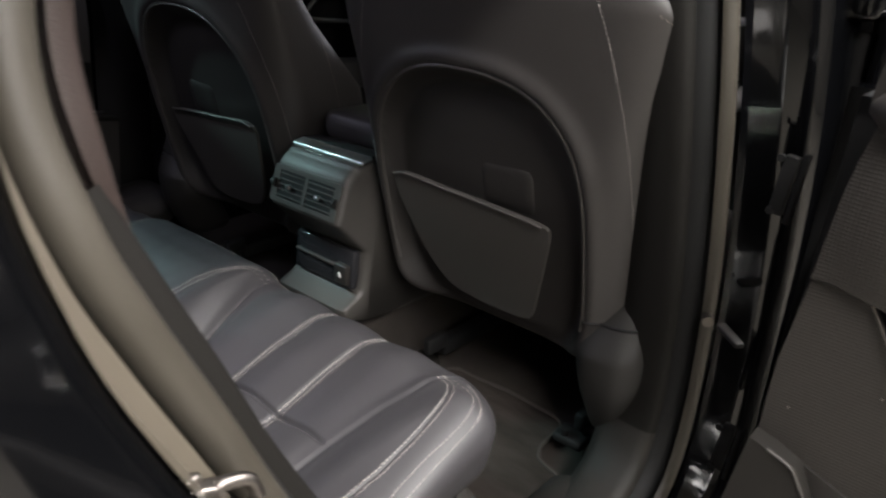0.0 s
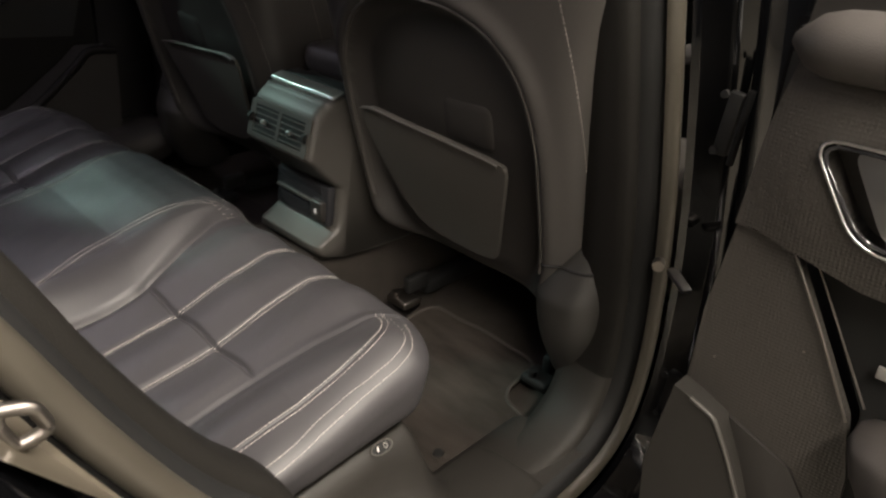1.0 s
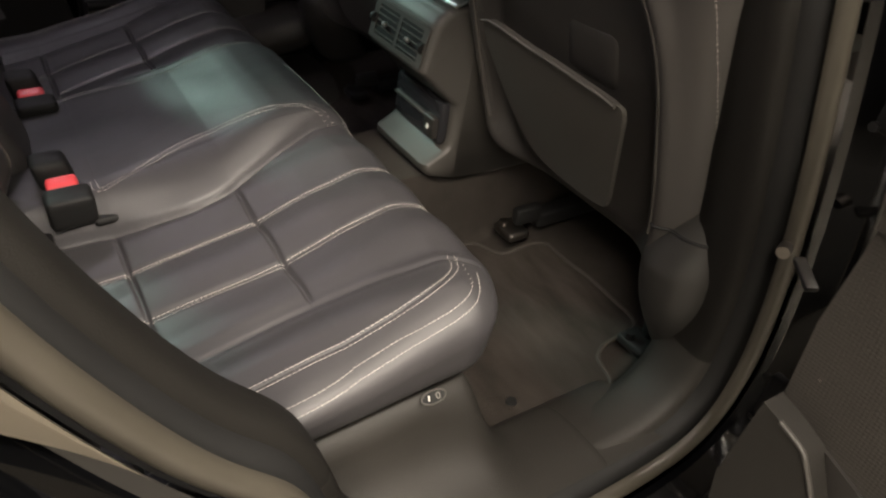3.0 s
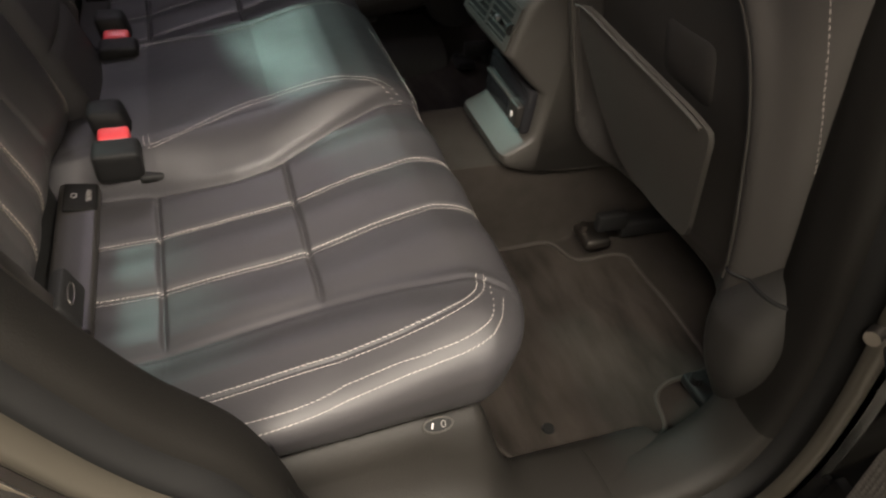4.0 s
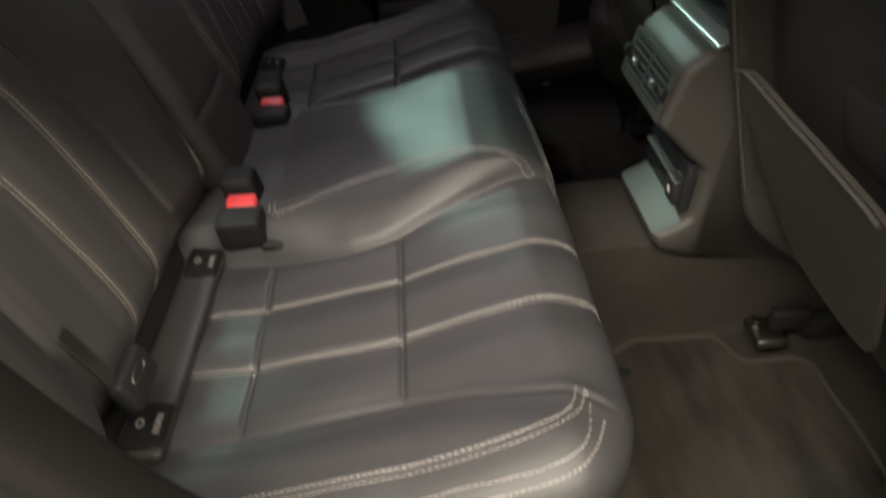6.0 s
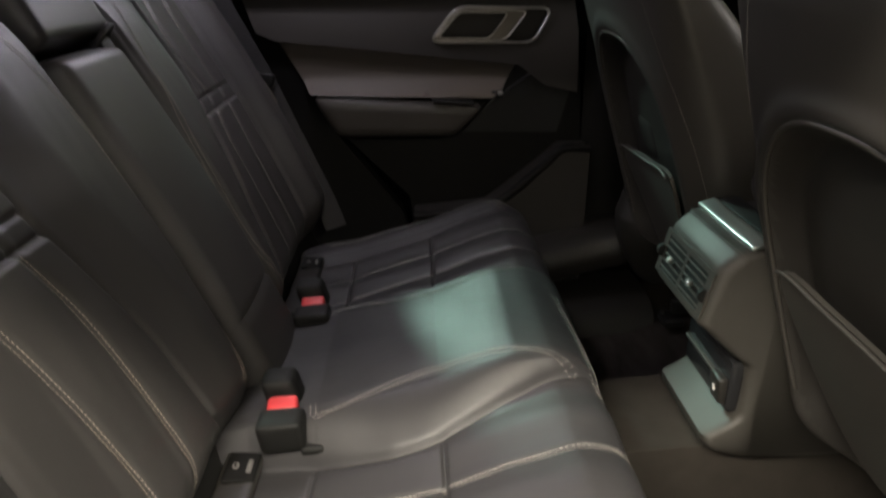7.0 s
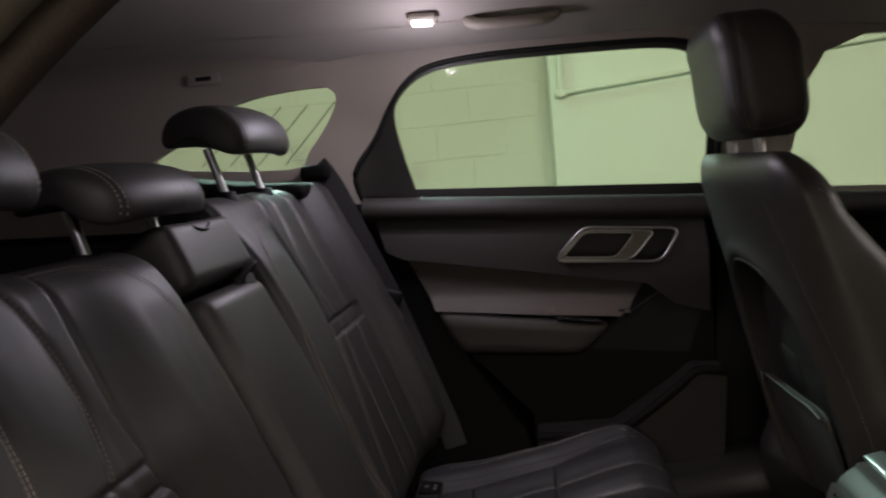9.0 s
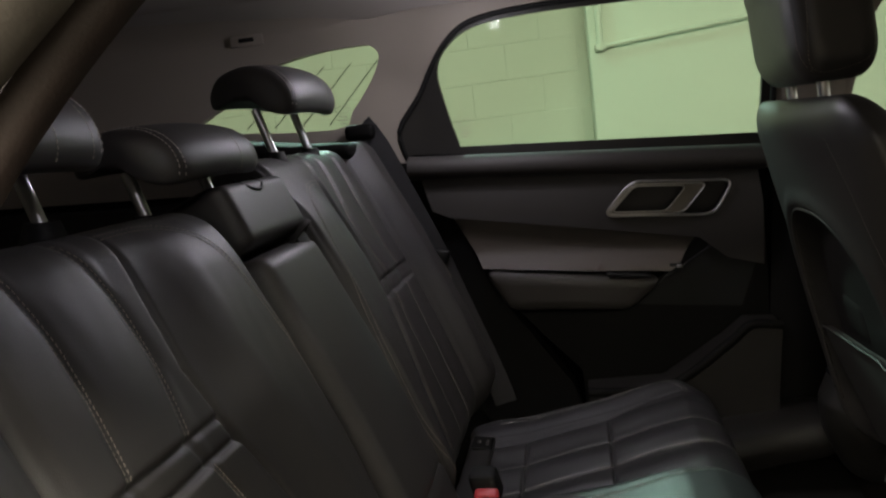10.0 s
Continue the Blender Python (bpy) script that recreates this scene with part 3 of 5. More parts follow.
    part("bezel_inner", tube([P(0.150 + (a - 0.150) * 0.965, 0.001 + bulge(a, b), 0.537 + (b - 0.537) * 0.90) for a, b in bz], 0.0018, 8, True, up=(1, 0, 0)), SCREEN, door)
    lv = fillet([(0.064, 0.568), (0.105, 0.508), (0.284, 0.509), (0.246, 0.567)], 0.016)
    lh = fillet([(0.089, 0.558), (0.122, 0.517), (0.262, 0.517), (0.236, 0.557)], 0.010)
    part("handle_lever", sheet(lv, lambda a, b, d: P(a, 0.012 - 0.25 * max(0, 0.100 - a) - d, b), 0.012, [lh], 0.012), CHROME, door, "satin chrome pull lever")
    part("lever_rim", tube([P(a, 0.0125, b) for a, b in lh], 0.0016, 8, True, up=(1, 0, 0)), CHROME, door)
    part("lever_cup", panel(P, lh, -0.010, 0.004), BLACKRUB, door)
    part("paper_tag", block((0.129, -0.022, 0.396), (0.015, 0.003, 0.011), 0.001, (1, 1, 1), P), PALEDIM, door, "small white paper tag")
    for a, z in ((0.004, 0.355), (0.072, 0.396)):
        part("screw", tube([P(a, -0.007, z), P(a, -0.0052, z)], 0.0011, 8), STEEL, door)
    return door


near_door = open_door()
part("outer_skin", sheet([(-0.02, -0.10), (-0.01, 0.70), (0.95, 0.70), (0.95, -0.10)], lambda a, b, d: near_pt(a, -0.09 - d, b), 0.03, (), 0.2), PAINT, near_door, "black painted door skin")
part("inner_frame", sheet([(-0.01, 0.0), (0.01, 0.70), (0.9, 0.70), (0.9, 0.0)], lambda a, b, d: near_pt(a, -0.045 - d, b), 0.04, (), 0.2), BLACKRUB, near_door, "black painted inner door frame")
part("window_frame_post", sheet([(0.02, 0.70), (0.05, 0.99), (0.10, 0.985), (0.075, 0.70)], lambda a, b, d: near_pt(a, -0.03 - d, b), 0.03, (), 0.1), SHELL, near_door, "black window frame post")
npane = part("pane", sheet([(0.075, 0.70), (0.10, 0.985), (0.60, 0.98), (0.70, 0.70)], lambda a, b, d: near_pt(a, -0.05 - d, b), 0.004, (), 0.2), GLASS, near_door, "green-tinted door window")
npane.visible_shadow = False

front_door = empty("front_door", "closed front car door with dark trim", "car door")
part("trim_panel", sheet([(1.30, 0.02), (1.30, 0.69), (2.3, 0.69), (2.3, 0.02)], lambda a, b, d: (a, 0.738 + d, b), 0.03, (), 0.08), PLASTIC, front_door)
part("top_cap", loft([[(a, 0.742 - 0.02 - 0.024 * math.cos(t), 0.683 + 0.024 * math.sin(t)) for t in span(-1.6, 2.2, 12)] for a in span(1.30, 2.3, 16)]), LEATHER_LIT, front_door)
part("armrest", block((1.72, 0.70, 0.44), (0.5, 0.08, 0.08), 0.03, (8, 3, 3)), LEATHER_LIT, front_door)
part("handle_bezel", tube([(a + 0.85, 0.715, b) for a, b in curved([(0.863, 0.588), (0.907, 0.640), (0.92, 0.646), (1.09, 0.642), (1.098, 0.634), (1.075, 0.588), (1.057, 0.577), (0.88, 0.579)], 4)], 0.006, 8, True, up=(0, 1, 0)), CHROME, front_door, "satin chrome handle surround")

front_door_near = empty("front_door", "closed front car door in black paint", "car door")
part("outer_skin", block((1.79, -0.768, 0.22), (1.06, 0.024, 0.94), 0.010, (8, 2, 8)), PAINT, front_door_near, "black painted door skin")
part("trim_panel", block((1.79, -0.740, 0.24), (1.04, 0.028, 0.86), 0.010, (8, 2, 8)), PLASTIC, front_door_near)
part("hinge_pillar", block((1.275, -0.735, 0.84), (0.06, 0.05, 0.32), 0.012, (2, 2, 6)), PAINT, front_door_near, "black painted window frame post")

# ---- near door opening: trim, seal, painted jamb ----
RING = [(1.08, 0.99, 0.56), (1.125, 0.90, 0.585), (1.14, 0.75, 0.615), (1.155, 0.60, 0.635), (1.185, 0.42, 0.645), (1.205, 0.28, 0.645), (1.20, 0.17, 0.645), (1.165, 0.108, 0.645), (1.09, 0.086, 0.645), (0.95, 0.080, 0.645), (0.86, 0.085, 0.645), (0.80, 0.115, 0.645), (0.768, 0.17, 0.645), (0.748, 0.245, 0.645), (0.725, 0.30, 0.645), (0.683, 0.353, 0.645), (0.652, 0.403, 0.645), (0.618, 0.47, 0.645), (0.592, 0.53, 0.643), (0.567, 0.585, 0.64), (0.548, 0.635, 0.635), (0.542, 0.69, 0.62), (0.560, 0.755, 0.605), (0.603, 0.815, 0.59), (0.67, 0.875, 0.575), (0.77, 0.935, 0.565), (0.90, 0.972, 0.56), (1.01, 0.988, 0.56)]
LINE = [(p.x, p.y, p.z) for p in smooth_line(RING, 6, True)]


def ring_loft(section, i0=0.0, i1=1.0, ease=None):
    """Sweep a section of (out, side) along the opening: out away from its middle, side towards the outside."""
    n, rings = len(LINE), []
    for i in range(int(n * i0), int(n * i1) + (1 if i1 < 1 else 0)):
        x, z, y = LINE[i % n]
        x0, z0, _ = LINE[i - 1]
        x1, z1, _ = LINE[(i + 1) % n]
        t = Vector((x1 - x0, z1 - z0)).normalized()
        o = Vector((-t.y, t.x))
        if o.dot(Vector((x - 0.9, z - 0.55))) < 0:
            o = -o
        k = 1.0 if ease is None else sstep(i0, i0 + 0.12, i / n)
        a0, b0 = ease or (0.0, 0.0)
        rings.append([(x + o.x * (a0 + (a - a0) * k), -(y + b0 + (b - b0) * k), z + o.y * (a0 + (a - a0) * k)) for a, b in section])
    if i1 >= 1:
        rings.append(rings[0])
    bm = loft(rings)
    return bm


arc = lambda cx, cy, r, a, b, n=8: [(cx + r * math.cos(t), cy + r * math.sin(t)) for t in span(a, b, n)]
near_seal = part("door_seal", ring_loft([(0.003, -0.010), (0.004, -0.002), (0.008, 0.006), (0.012, 0.010), (0.038, 0.018)]), BLACKRUB)
# Upper stretch of the door seal; its lamp-lit brown is put into the colour.
upper_seal = part("door_seal", ring_loft([(-0.006, -0.004), (-0.010, 0.003), (-0.009, 0.012), (-0.002, 0.021), (0.008, 0.026), (0.020, 0.030), (0.032, 0.030)], 0.72, 0.995, (0.020, 0.010)), LITRUB)
tagged(upper_seal, "rubber seal over the door opening, coloured brown-grey as if lit", "door seal", kind="structure")
tagged(near_seal, "brown-black rubber seal round the open door aperture", "door seal", kind="structure")
lip = part("seal_lip", ring_loft(arc(0.021, 0.018, 0.0115, math.pi * 1.0, -math.pi * 0.2, 14)), material("tan_seal_lip", (0.041, 0.0365, 0.0285), 0.42, vary=0.2, scale=18), near_seal)
jamb = part("door_jamb", ring_loft([(0.034, 0.030), (0.045, 0.034), (0.050, 0.060), (0.052, 0.085), (0.062, 0.095), (0.085, 0.10), (0.13, 0.11), (0.14, 0.135)]), PAINT)
tagged(jamb, "glossy black painted door jamb", "door jamb", kind="structure")
# Strip over the black jamb, its tan colour imitates the garage's reflection.
part("painted_flange", ring_loft([(0.034, 0.0315), (0.0435, 0.0357), (0.0485, 0.060), (0.0503, 0.085)], 0.56, 0.80, (0.034, 0.0315)), TAN_GLOSS, jamb, "jamb flange with a tan reflection put into its colour")
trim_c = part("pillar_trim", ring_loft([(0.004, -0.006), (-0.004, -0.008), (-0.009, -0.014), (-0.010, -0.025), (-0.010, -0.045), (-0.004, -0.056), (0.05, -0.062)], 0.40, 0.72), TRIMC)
tagged(trim_c, "dark plastic trim beside the rear seat", "car trim", kind="structure")
trim_cu = part("pillar_trim", ring_loft([(-0.004, -0.004), (-0.014, -0.005), (-0.018, -0.010), (-0.018, -0.018), (-0.008, -0.026), (0.03, -0.03)], 0.63, 0.995, (-0.002, -0.030)), DARKTRIM)
tagged(trim_cu, "dark inner edge trim of the door opening", "car trim", kind="structure")
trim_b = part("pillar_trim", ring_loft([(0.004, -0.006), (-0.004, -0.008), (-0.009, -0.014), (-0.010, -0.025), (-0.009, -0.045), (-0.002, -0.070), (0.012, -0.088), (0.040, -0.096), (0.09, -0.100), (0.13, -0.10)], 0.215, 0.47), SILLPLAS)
tagged(trim_b, "dark grey plastic sill trim of the near door", "car trim", kind="structure")
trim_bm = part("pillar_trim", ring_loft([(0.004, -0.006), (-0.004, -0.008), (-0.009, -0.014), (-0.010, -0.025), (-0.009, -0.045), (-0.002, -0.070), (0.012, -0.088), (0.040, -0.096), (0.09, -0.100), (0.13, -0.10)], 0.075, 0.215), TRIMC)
tagged(trim_bm, "dark centre pillar trim", "car trim", kind="structure")
trim_bu = part("pillar_trim", ring_loft([(0.004, -0.006), (-0.004, -0.008), (-0.009, -0.014), (-0.010, -0.025), (-0.009, -0.045), (-0.002, -0.070), (0.012, -0.088), (0.040, -0.096), (0.09, -0.100), (0.13, -0.10)], 0.0, 0.075), BEIGE)
tagged(trim_bu, "beige upper centre pillar trim", "car trim", kind="structure")
qp = part("rear_quarter", ring_loft([(0.14, 0.135), (0.17, 0.145), (0.30, 0.15), (0.55, 0.15)], 0.38, 0.80), PAINT)
tagged(qp, "black painted rear quarter panel", "car body", kind="structure")
nside = part("wall_near", sheet([(-0.5, -0.06), (-0.5, 0.98), (0.0, 0.98), (0.46, 0.98), (0.45, 0.66), (0.52, 0.50), (0.62, 0.30), (0.70, 0.0), (0.70, -0.06)], lambda a, b, d: (a, -0.615 + 0.25 * max(0, 0.45 - a) + 0.16 * max(0, b - 0.65) - d, b), 0.02, [[(0.10, 0.785), (0.22, 0.893), (0.36, 0.925), (0.38, 0.87), (0.30, 0.775)]], 0.05), BEIGE)
tagged(nside, "beige rear side lining", "car trim", kind="structure")

striker = empty("door_striker", "bare steel door latch striker loop on the jamb", "door latch")
SK = Vector((0.568, -0.690, 0.502))
part("loop", tube(smooth_line([(x, y, z) for x, y, z in ((0.559, -0.690, 0.5125), (0.566, -0.691, 0.512), (0.5725, -0.692, 0.509), (0.575, -0.692, 0.503), (0.5765, -0.692, 0.496), (0.571, -0.691, 0.4925), (0.5635, -0.690, 0.4915), (0.560, -0.690, 0.497), (0.5575, -0.690, 0.506))], 4, True), 0.0036, 8, True), STEEL, striker)
part("loop_arm", bar((0.546, -0.683, 0.505), (0.561, -0.689, 0.503), 0.010, 0.022, 0.003), STEEL, striker)
part("base_plate", block((0.545, -0.682, 0.502), (0.020, 0.006, 0.034), 0.003, (2, 1, 2)), STEEL, striker)
for dx, dz in ((-0.026, 0.011), (-0.022, -0.012)):
    part("bolt", tube([SK + Vector((dx, 0.010, dz)), SK + Vector((dx, 0.004, dz))], 0.006, 8), STEEL, striker)
check = empty("door_check", "steel door check strap and bolt on the centre pillar", "door hinge")
part("strap", bar((1.195, -0.69, 0.349), (1.175, -0.722, 0.342), 0.012, 0.006), SHELL, check)
part("bolt", tube([(1.195, -0.675, 0.352), (1.184, -0.680, 0.352)], 0.0065, 10), STEEL, check)
part("bracket", bar((1.205, -0.71, 0.30), (1.205, -0.71, 0.45), 0.03, 0.012), TAN_GLOSS, check, "brassy painted bracket")
for z in (0.53, 0.22):
    hg = part("hinge", bar((1.165, -0.728, z - 0.03), (1.165, -0.734, z + 0.03), 0.010, 0.014), BLACKRUB, near_door, "black painted steel hinge")
    part("hinge_pin", tube([(1.158, -0.742, z - 0.035), (1.158, -0.748, z + 0.035)], 0.0035, 10), BLACKRUB, hg)
    for dz in (-0.025, 0.028):
        part("hinge_bolt", tube([(1.158, -0.725, z + dz), (1.154, -0.725, z + dz)], 0.004, 8), BLACKRUB, hg)

sill_far = part("door_sill", loft([[(x, -y, z) for y, z in ((-0.505, 0.0), (-0.512, 0.03), (-0.525, 0.062), (-0.55, 0.078), (-0.60, 0.084), (-0.66, 0.086), (-0.72, 0.078))] for x in span(0.74, 1.30, 24)]), SILLPLAS)
tagged(sill_far, "dark grey plastic sill cover of the far door", "door sill", kind="structure")

# ---- rear bench ----
MID = -0.033


def off(y):
    """Distance across the bench from its seam pattern's zero line, the same on both sides of the car's middle."""
    return abs(y - MID) - MID


def crease(x):
    return interp(x, [0.60, 0.655, 0.705, 0.763, 0.80, 0.93, 0.98], [0.190, 0.200, 0.214, 0.224, 0.222, 0.176, 0.165])


def pad_edge(x):
    return interp(x, [0.60, 0.68, 0.78, 0.90, 0.98], [0.150, 0.162, 0.146, 0.145, 0.162])


def outer_seam(x):
    return interp(x, [0.60, 0.815, 0.937, 0.98], [0.452, 0.46, 0.488, 0.51])


def side_seam(x):
    return interp(x, [0.62, 0.70, 0.80, 0.87, 0.915, 0.940, 0.949], [0.528, 0.528, 0.531, 0.532, 0.526, 0.511, 0.490])


def quilt_y(y0, x):
    """The two stitched lines that run across each outer seat towards its front."""
    return y0 + interp(x, [0.60, 0.64, 0.676, 0.815, 1.02], [-0.020, -0.015, -0.011, 0.0, -0.002])


def cushion_h(x, y):
    ay = off(y)
    z = interp(x, [0.54, 0.60, 0.676, 0.745, 0.815, 0.88, 0.94, 1.01], [0.225, 0.226, 0.235, 0.251, 0.267, 0.289, 0.303, 0.308])
    t = min(1, max(0, (crease(x) - ay) / max(0.012, crease(x) - pad_edge(x))))
    rise = math.sin(t * math.pi / 2) if t < 1 else 1
    z += 0.044 * rise * interp(x, [0.60, 0.9, 1.0], [1, 0.75, 0.2])
    z -= 0.007 * groove(ay - crease(x), 0.004) * (1 - sstep(0.93, 0.98, x))
    z -= 0.003 * groove(ay - pad_edge(x), 0.005) * (1 - sstep(0.95, 0.99, x))
    flat = sstep(crease(x), crease(x) + 0.02, ay) * (1 - sstep(outer_seam(x) - 0.02, outer_seam(x), ay))
    for y0 in (0.294, 0.380):
        z -= 0.0032 * groove(ay - quilt_y(y0, x), 0.0042) * flat
    for x0 in (0.676, 0.815):
        z -= 0.0036 * groove(x - x0, 0.0028) * flat
    z += flat * 0.003 * math.cos((ay - 0.335) * 66) + flat * 0.002 * math.sin(math.pi * min(1, max(0, (x - 0.676) / 0.139)))
    so = outer_seam(x)
    z -= 0.0026 * groove(ay - so, 0.0034) * (1 - sstep(0.955, 0.985, x))
    z += 0.014 * sstep(so, so + 0.05, ay) * (1 - sstep(0.9, 1.0, x))
    z -= 0.0013 * groove(ay - side_seam(x), 0.0017) * (1 - sstep(0.93, 0.95, x))
    return z + 0.0015 * noise.noise(Vector((x * 14, y * 14, 0))) + 0.0005 * noise.noise(Vector((x * 30, y * 52, 5)))


XS = sorted(set([0.54] + span(0.56, 0.669, 20) + span(0.669, 0.683, 18) + span(0.683, 0.808, 22) + span(0.808, 0.822, 18) + span(0.822, 0.90, 14) + span(0.90, 0.998, 24)))
FY = 2 * MID
YS = sorted(set(span(-0.578, -0.48, 62) + span(-0.48, -0.162, 150) + span(-0.162, 0.162 + FY, 48) + span(0.162 + FY, 0.48 + FY, 80) + span(0.48 + FY, 0.578 + FY, 40)))
ZS = span(0, 1, 14)
ZB = 0.187


def cushion_f(x, y, z):
    h = cushion_h(x, y)
    return (x - 0.02 * (1 - z) * sstep(0.9, 1.0, x), y * (1 - 0.035 * (1 - z) ** 2), ZB + z * (h - ZB))


bench = empty("rear_bench", "black leather rear bench cushion with pale double stitching", "car seat")
pads = {}
for nm, lo, hi in (("near", -1, -0.162), ("middle", -0.162, 0.162 + FY), ("far", 0.162 + FY, 1)):
    bm = rounded(XS, YS, ZS, (0.075, 0.10, 0.36), cushion_f, lambda x, y, z: lo < y < hi)
    pads[nm] = part("cushion_pad", bm, LEATHER, bench, "raised plain middle pad" if nm == "middle" else "quilted outer pad with side bolster", "all")
trees = [surface_tree(p) for p in pads.values()]
for sgn, nm in ((-1, "near"), (1, "far")):
    Q = lambda pts: [(x, -y if sgn < 0 else y + FY, z) for x, y, z in pts]
    over = [(0.62, 0.27), (0.70, 0.28), (0.815, 0.305), (0.90, 0.33), (0.95, 0.338), (0.99, 0.325), (1.012, 0.295), (1.018, 0.26)]
    lines = [Q([(x, quilt_y(y0, x - 0.012), z) for x, z in over]) for y0 in (0.294, 0.380)]
    [seam(trees, ln, (-0.45, 0, -0.9), THREAD, pads[nm]) for ln in lines]
    lines = []
    lines.append(Q([(0.672, 0.150, 0.4), (0.676, 0.168, 0.4), (0.70, 0.164, 0.4), (0.78, 0.139, 0.4), (0.86, 0.138, 0.4), (0.92, 0.150, 0.4), (0.968, 0.172, 0.4)]))
    [seam(trees, ln, (0, 0, -1), THREAD, pads[nm]) for ln in lines]
    l2 = [Q([(0.949, 0.490, 0.4), (0.940, 0.511, 0.4), (0.915, 0.526, 0.4), (0.87, 0.532, 0.4), (0.80, 0.531, 0.4), (0.70, 0.528, 0.4), (0.62, 0.528, 0.4)])]
    [seam(trees, ln, (0, 0, -1), THREAD, pads[nm], width=0.0066) for ln in l2]
    l3 = [Q([(0.968, 0.552, 0.302), (0.960, 0.566, 0.302), (0.945, 0.584, 0.300), (0.922, 0.60, 0.296), (0.88, 0.60, 0.286), (0.80, 0.60, 0.263), (0.70, 0.60, 0.245), (0.62, 0.60, 0.234)])]
    if sgn < 0:
        seam(trees, [(0.972, 0.012, 0.4), (0.980, -0.08, 0.4), (0.985, -0.16, 0.4), (0.988, -0.19, 0.4)], (0, 0, -1), THREAD, pads["middle"])
    [seam(trees, ln, (-0.25, -sgn, -0.1), THREAD, pads[nm], width=0.0058) for ln in l3]

riser = part("seat_base", block((0.74, 0.0, 0.065), (0.40, 1.08, 0.13), 0.02, (6, 8, 3)), PLASTIC, bench, "dark plastic seat base")
def cover_ring(x):
    """Moulded cover under the cushion: a short upright face that runs out softly into the sill."""
    zt = interp(x, [0.66, 0.76, 0.88, 0.95], [0.178, 0.186, 0.196, 0.192])
    k = sstep(0.935, 0.992, x)
    dent = 0.006 * sstep(0.745, 0.785, x) * (1 - sstep(0.885, 0.925, x))
    pts = [(-0.50, zt - 0.012), (-0.521, zt), (-0.538, zt + 0.001), (-0.550, zt - 0.003), (-0.559, zt - 0.012), (-0.566 + dent * 0.3, zt - 0.024), (-0.571 + dent, zt - 0.036), (-0.577 + dent, 0.136), (-0.586 + dent * 0.5, 0.119), (-0.599, 0.107), (-0.615, 0.099), (-0.634, 0.0945), (-0.650, 0.090)]
    ledge = [(-0.512, 0.010), (-0.515, 0.028), (-0.518, 0.042), (-0.522, 0.054), (-0.528, 0.065), (-0.536, 0.074), (-0.546, 0.081), (-0.558, 0.086), (-0.573, 0.0895), (-0.590, 0.0920), (-0.608, 0.0930), (-0.630, 0.0930), (-0.650, 0.090)]
    return [(x, y + (b - y) * k, z + (c - z) * k) for (y, z), (b, c) in zip(pts, ledge)]


part("base_cover", loft([cover_ring(x) for x in span(0.66, 1.15, 76)]), SILLPLAS, bench, "dark moulded plastic cover under the cushion")
rings = [[(x, y, z + h) for y, z in [(p[1], p[2]) for p in cover_ring(x)][6:]] for x, h in [(x, 0.0018) for x in span(0.70, 1.062, 50)] + [(1.0635, 0.001), (1.064, -0.003)]]
plate = part("sill_plate", loft(rings), SILLPLAS)
tagged(plate, "dark grey scuff plate on the door sill", "sill plate")
OV = Vector((0.896, -0.5535, 0.1885))
ov = lambda u, v, n: OV + Vector((u, v * 0.72, v * 0.69)) + Vector((0, -0.69, 0.72)) * (n + 0.0015)
lat = part("oval_cap", tube([ov(0.0135 * math.cos(t), 0.0065 * math.sin(t), 0.003) for t in span(0, math.tau, 28)[:-1]], 0.0010, 8, True, up=(0, -0.69, 0.72)), GREYPLAS, bench, "small oval chrome-rimmed cap")
part("cap_face", loft([[ov(k * 0.0130 * math.cos(t), k * 0.0060 * math.sin(t), 0.002) for t in span(0, math.tau, 24)] for k in (0.02, 0.5, 1.0)]), BLACKRUB, lat)
part("cap_symbol", tube([ov(0.005 + 0.0020 * math.cos(t), 0.0030 * math.sin(t), 0.003) for t in span(0, math.tau, 10)[:-1]], 0.0006, 6, True, up=(0, -0.69, 0.72)), PALEDIM, lat)
part("cap_symbol", tube([ov(-0.006, -0.0025, 0.003), ov(-0.0045, 0.0025, 0.003)], 0.0008, 6), PALE, lat)

# backrest: y across, s up its face, n out of it
BX, BZ, UX, UZ, NX, NZ = 0.600, 0.250, -0.375, 0.927, 0.927, 0.375


def back_pt(n, y, s):
    return Vector((BX + UX * s + NX * n, y, BZ + UZ * s + NZ * n))


def quilt(k, s):
    """The two stitched lines that run up each outer backrest."""
    return interp(s, [0.05, 0.13, 0.20, 0.26, 0.30, 0.333, 0.40, 0.46, 0.51], [0.282, 0.284, 0.290, 0.297, 0.312, 0.324, 0.306, 0.308, 0.322] if k == 0 else [0.361, 0.362, 0.372, 0.382, 0.391, 0.399, 0.389, 0.391, 0.402])


def bolster(s):
    """Where the plain inner bolster meets the quilted middle."""
    return interp(s, [0.04, 0.06, 0.167, 0.273, 0.32, 0.383, 0.472, 0.513], [0.185, 0.20, 0.217, 0.250, 0.266, 0.276, 0.268, 0.266])


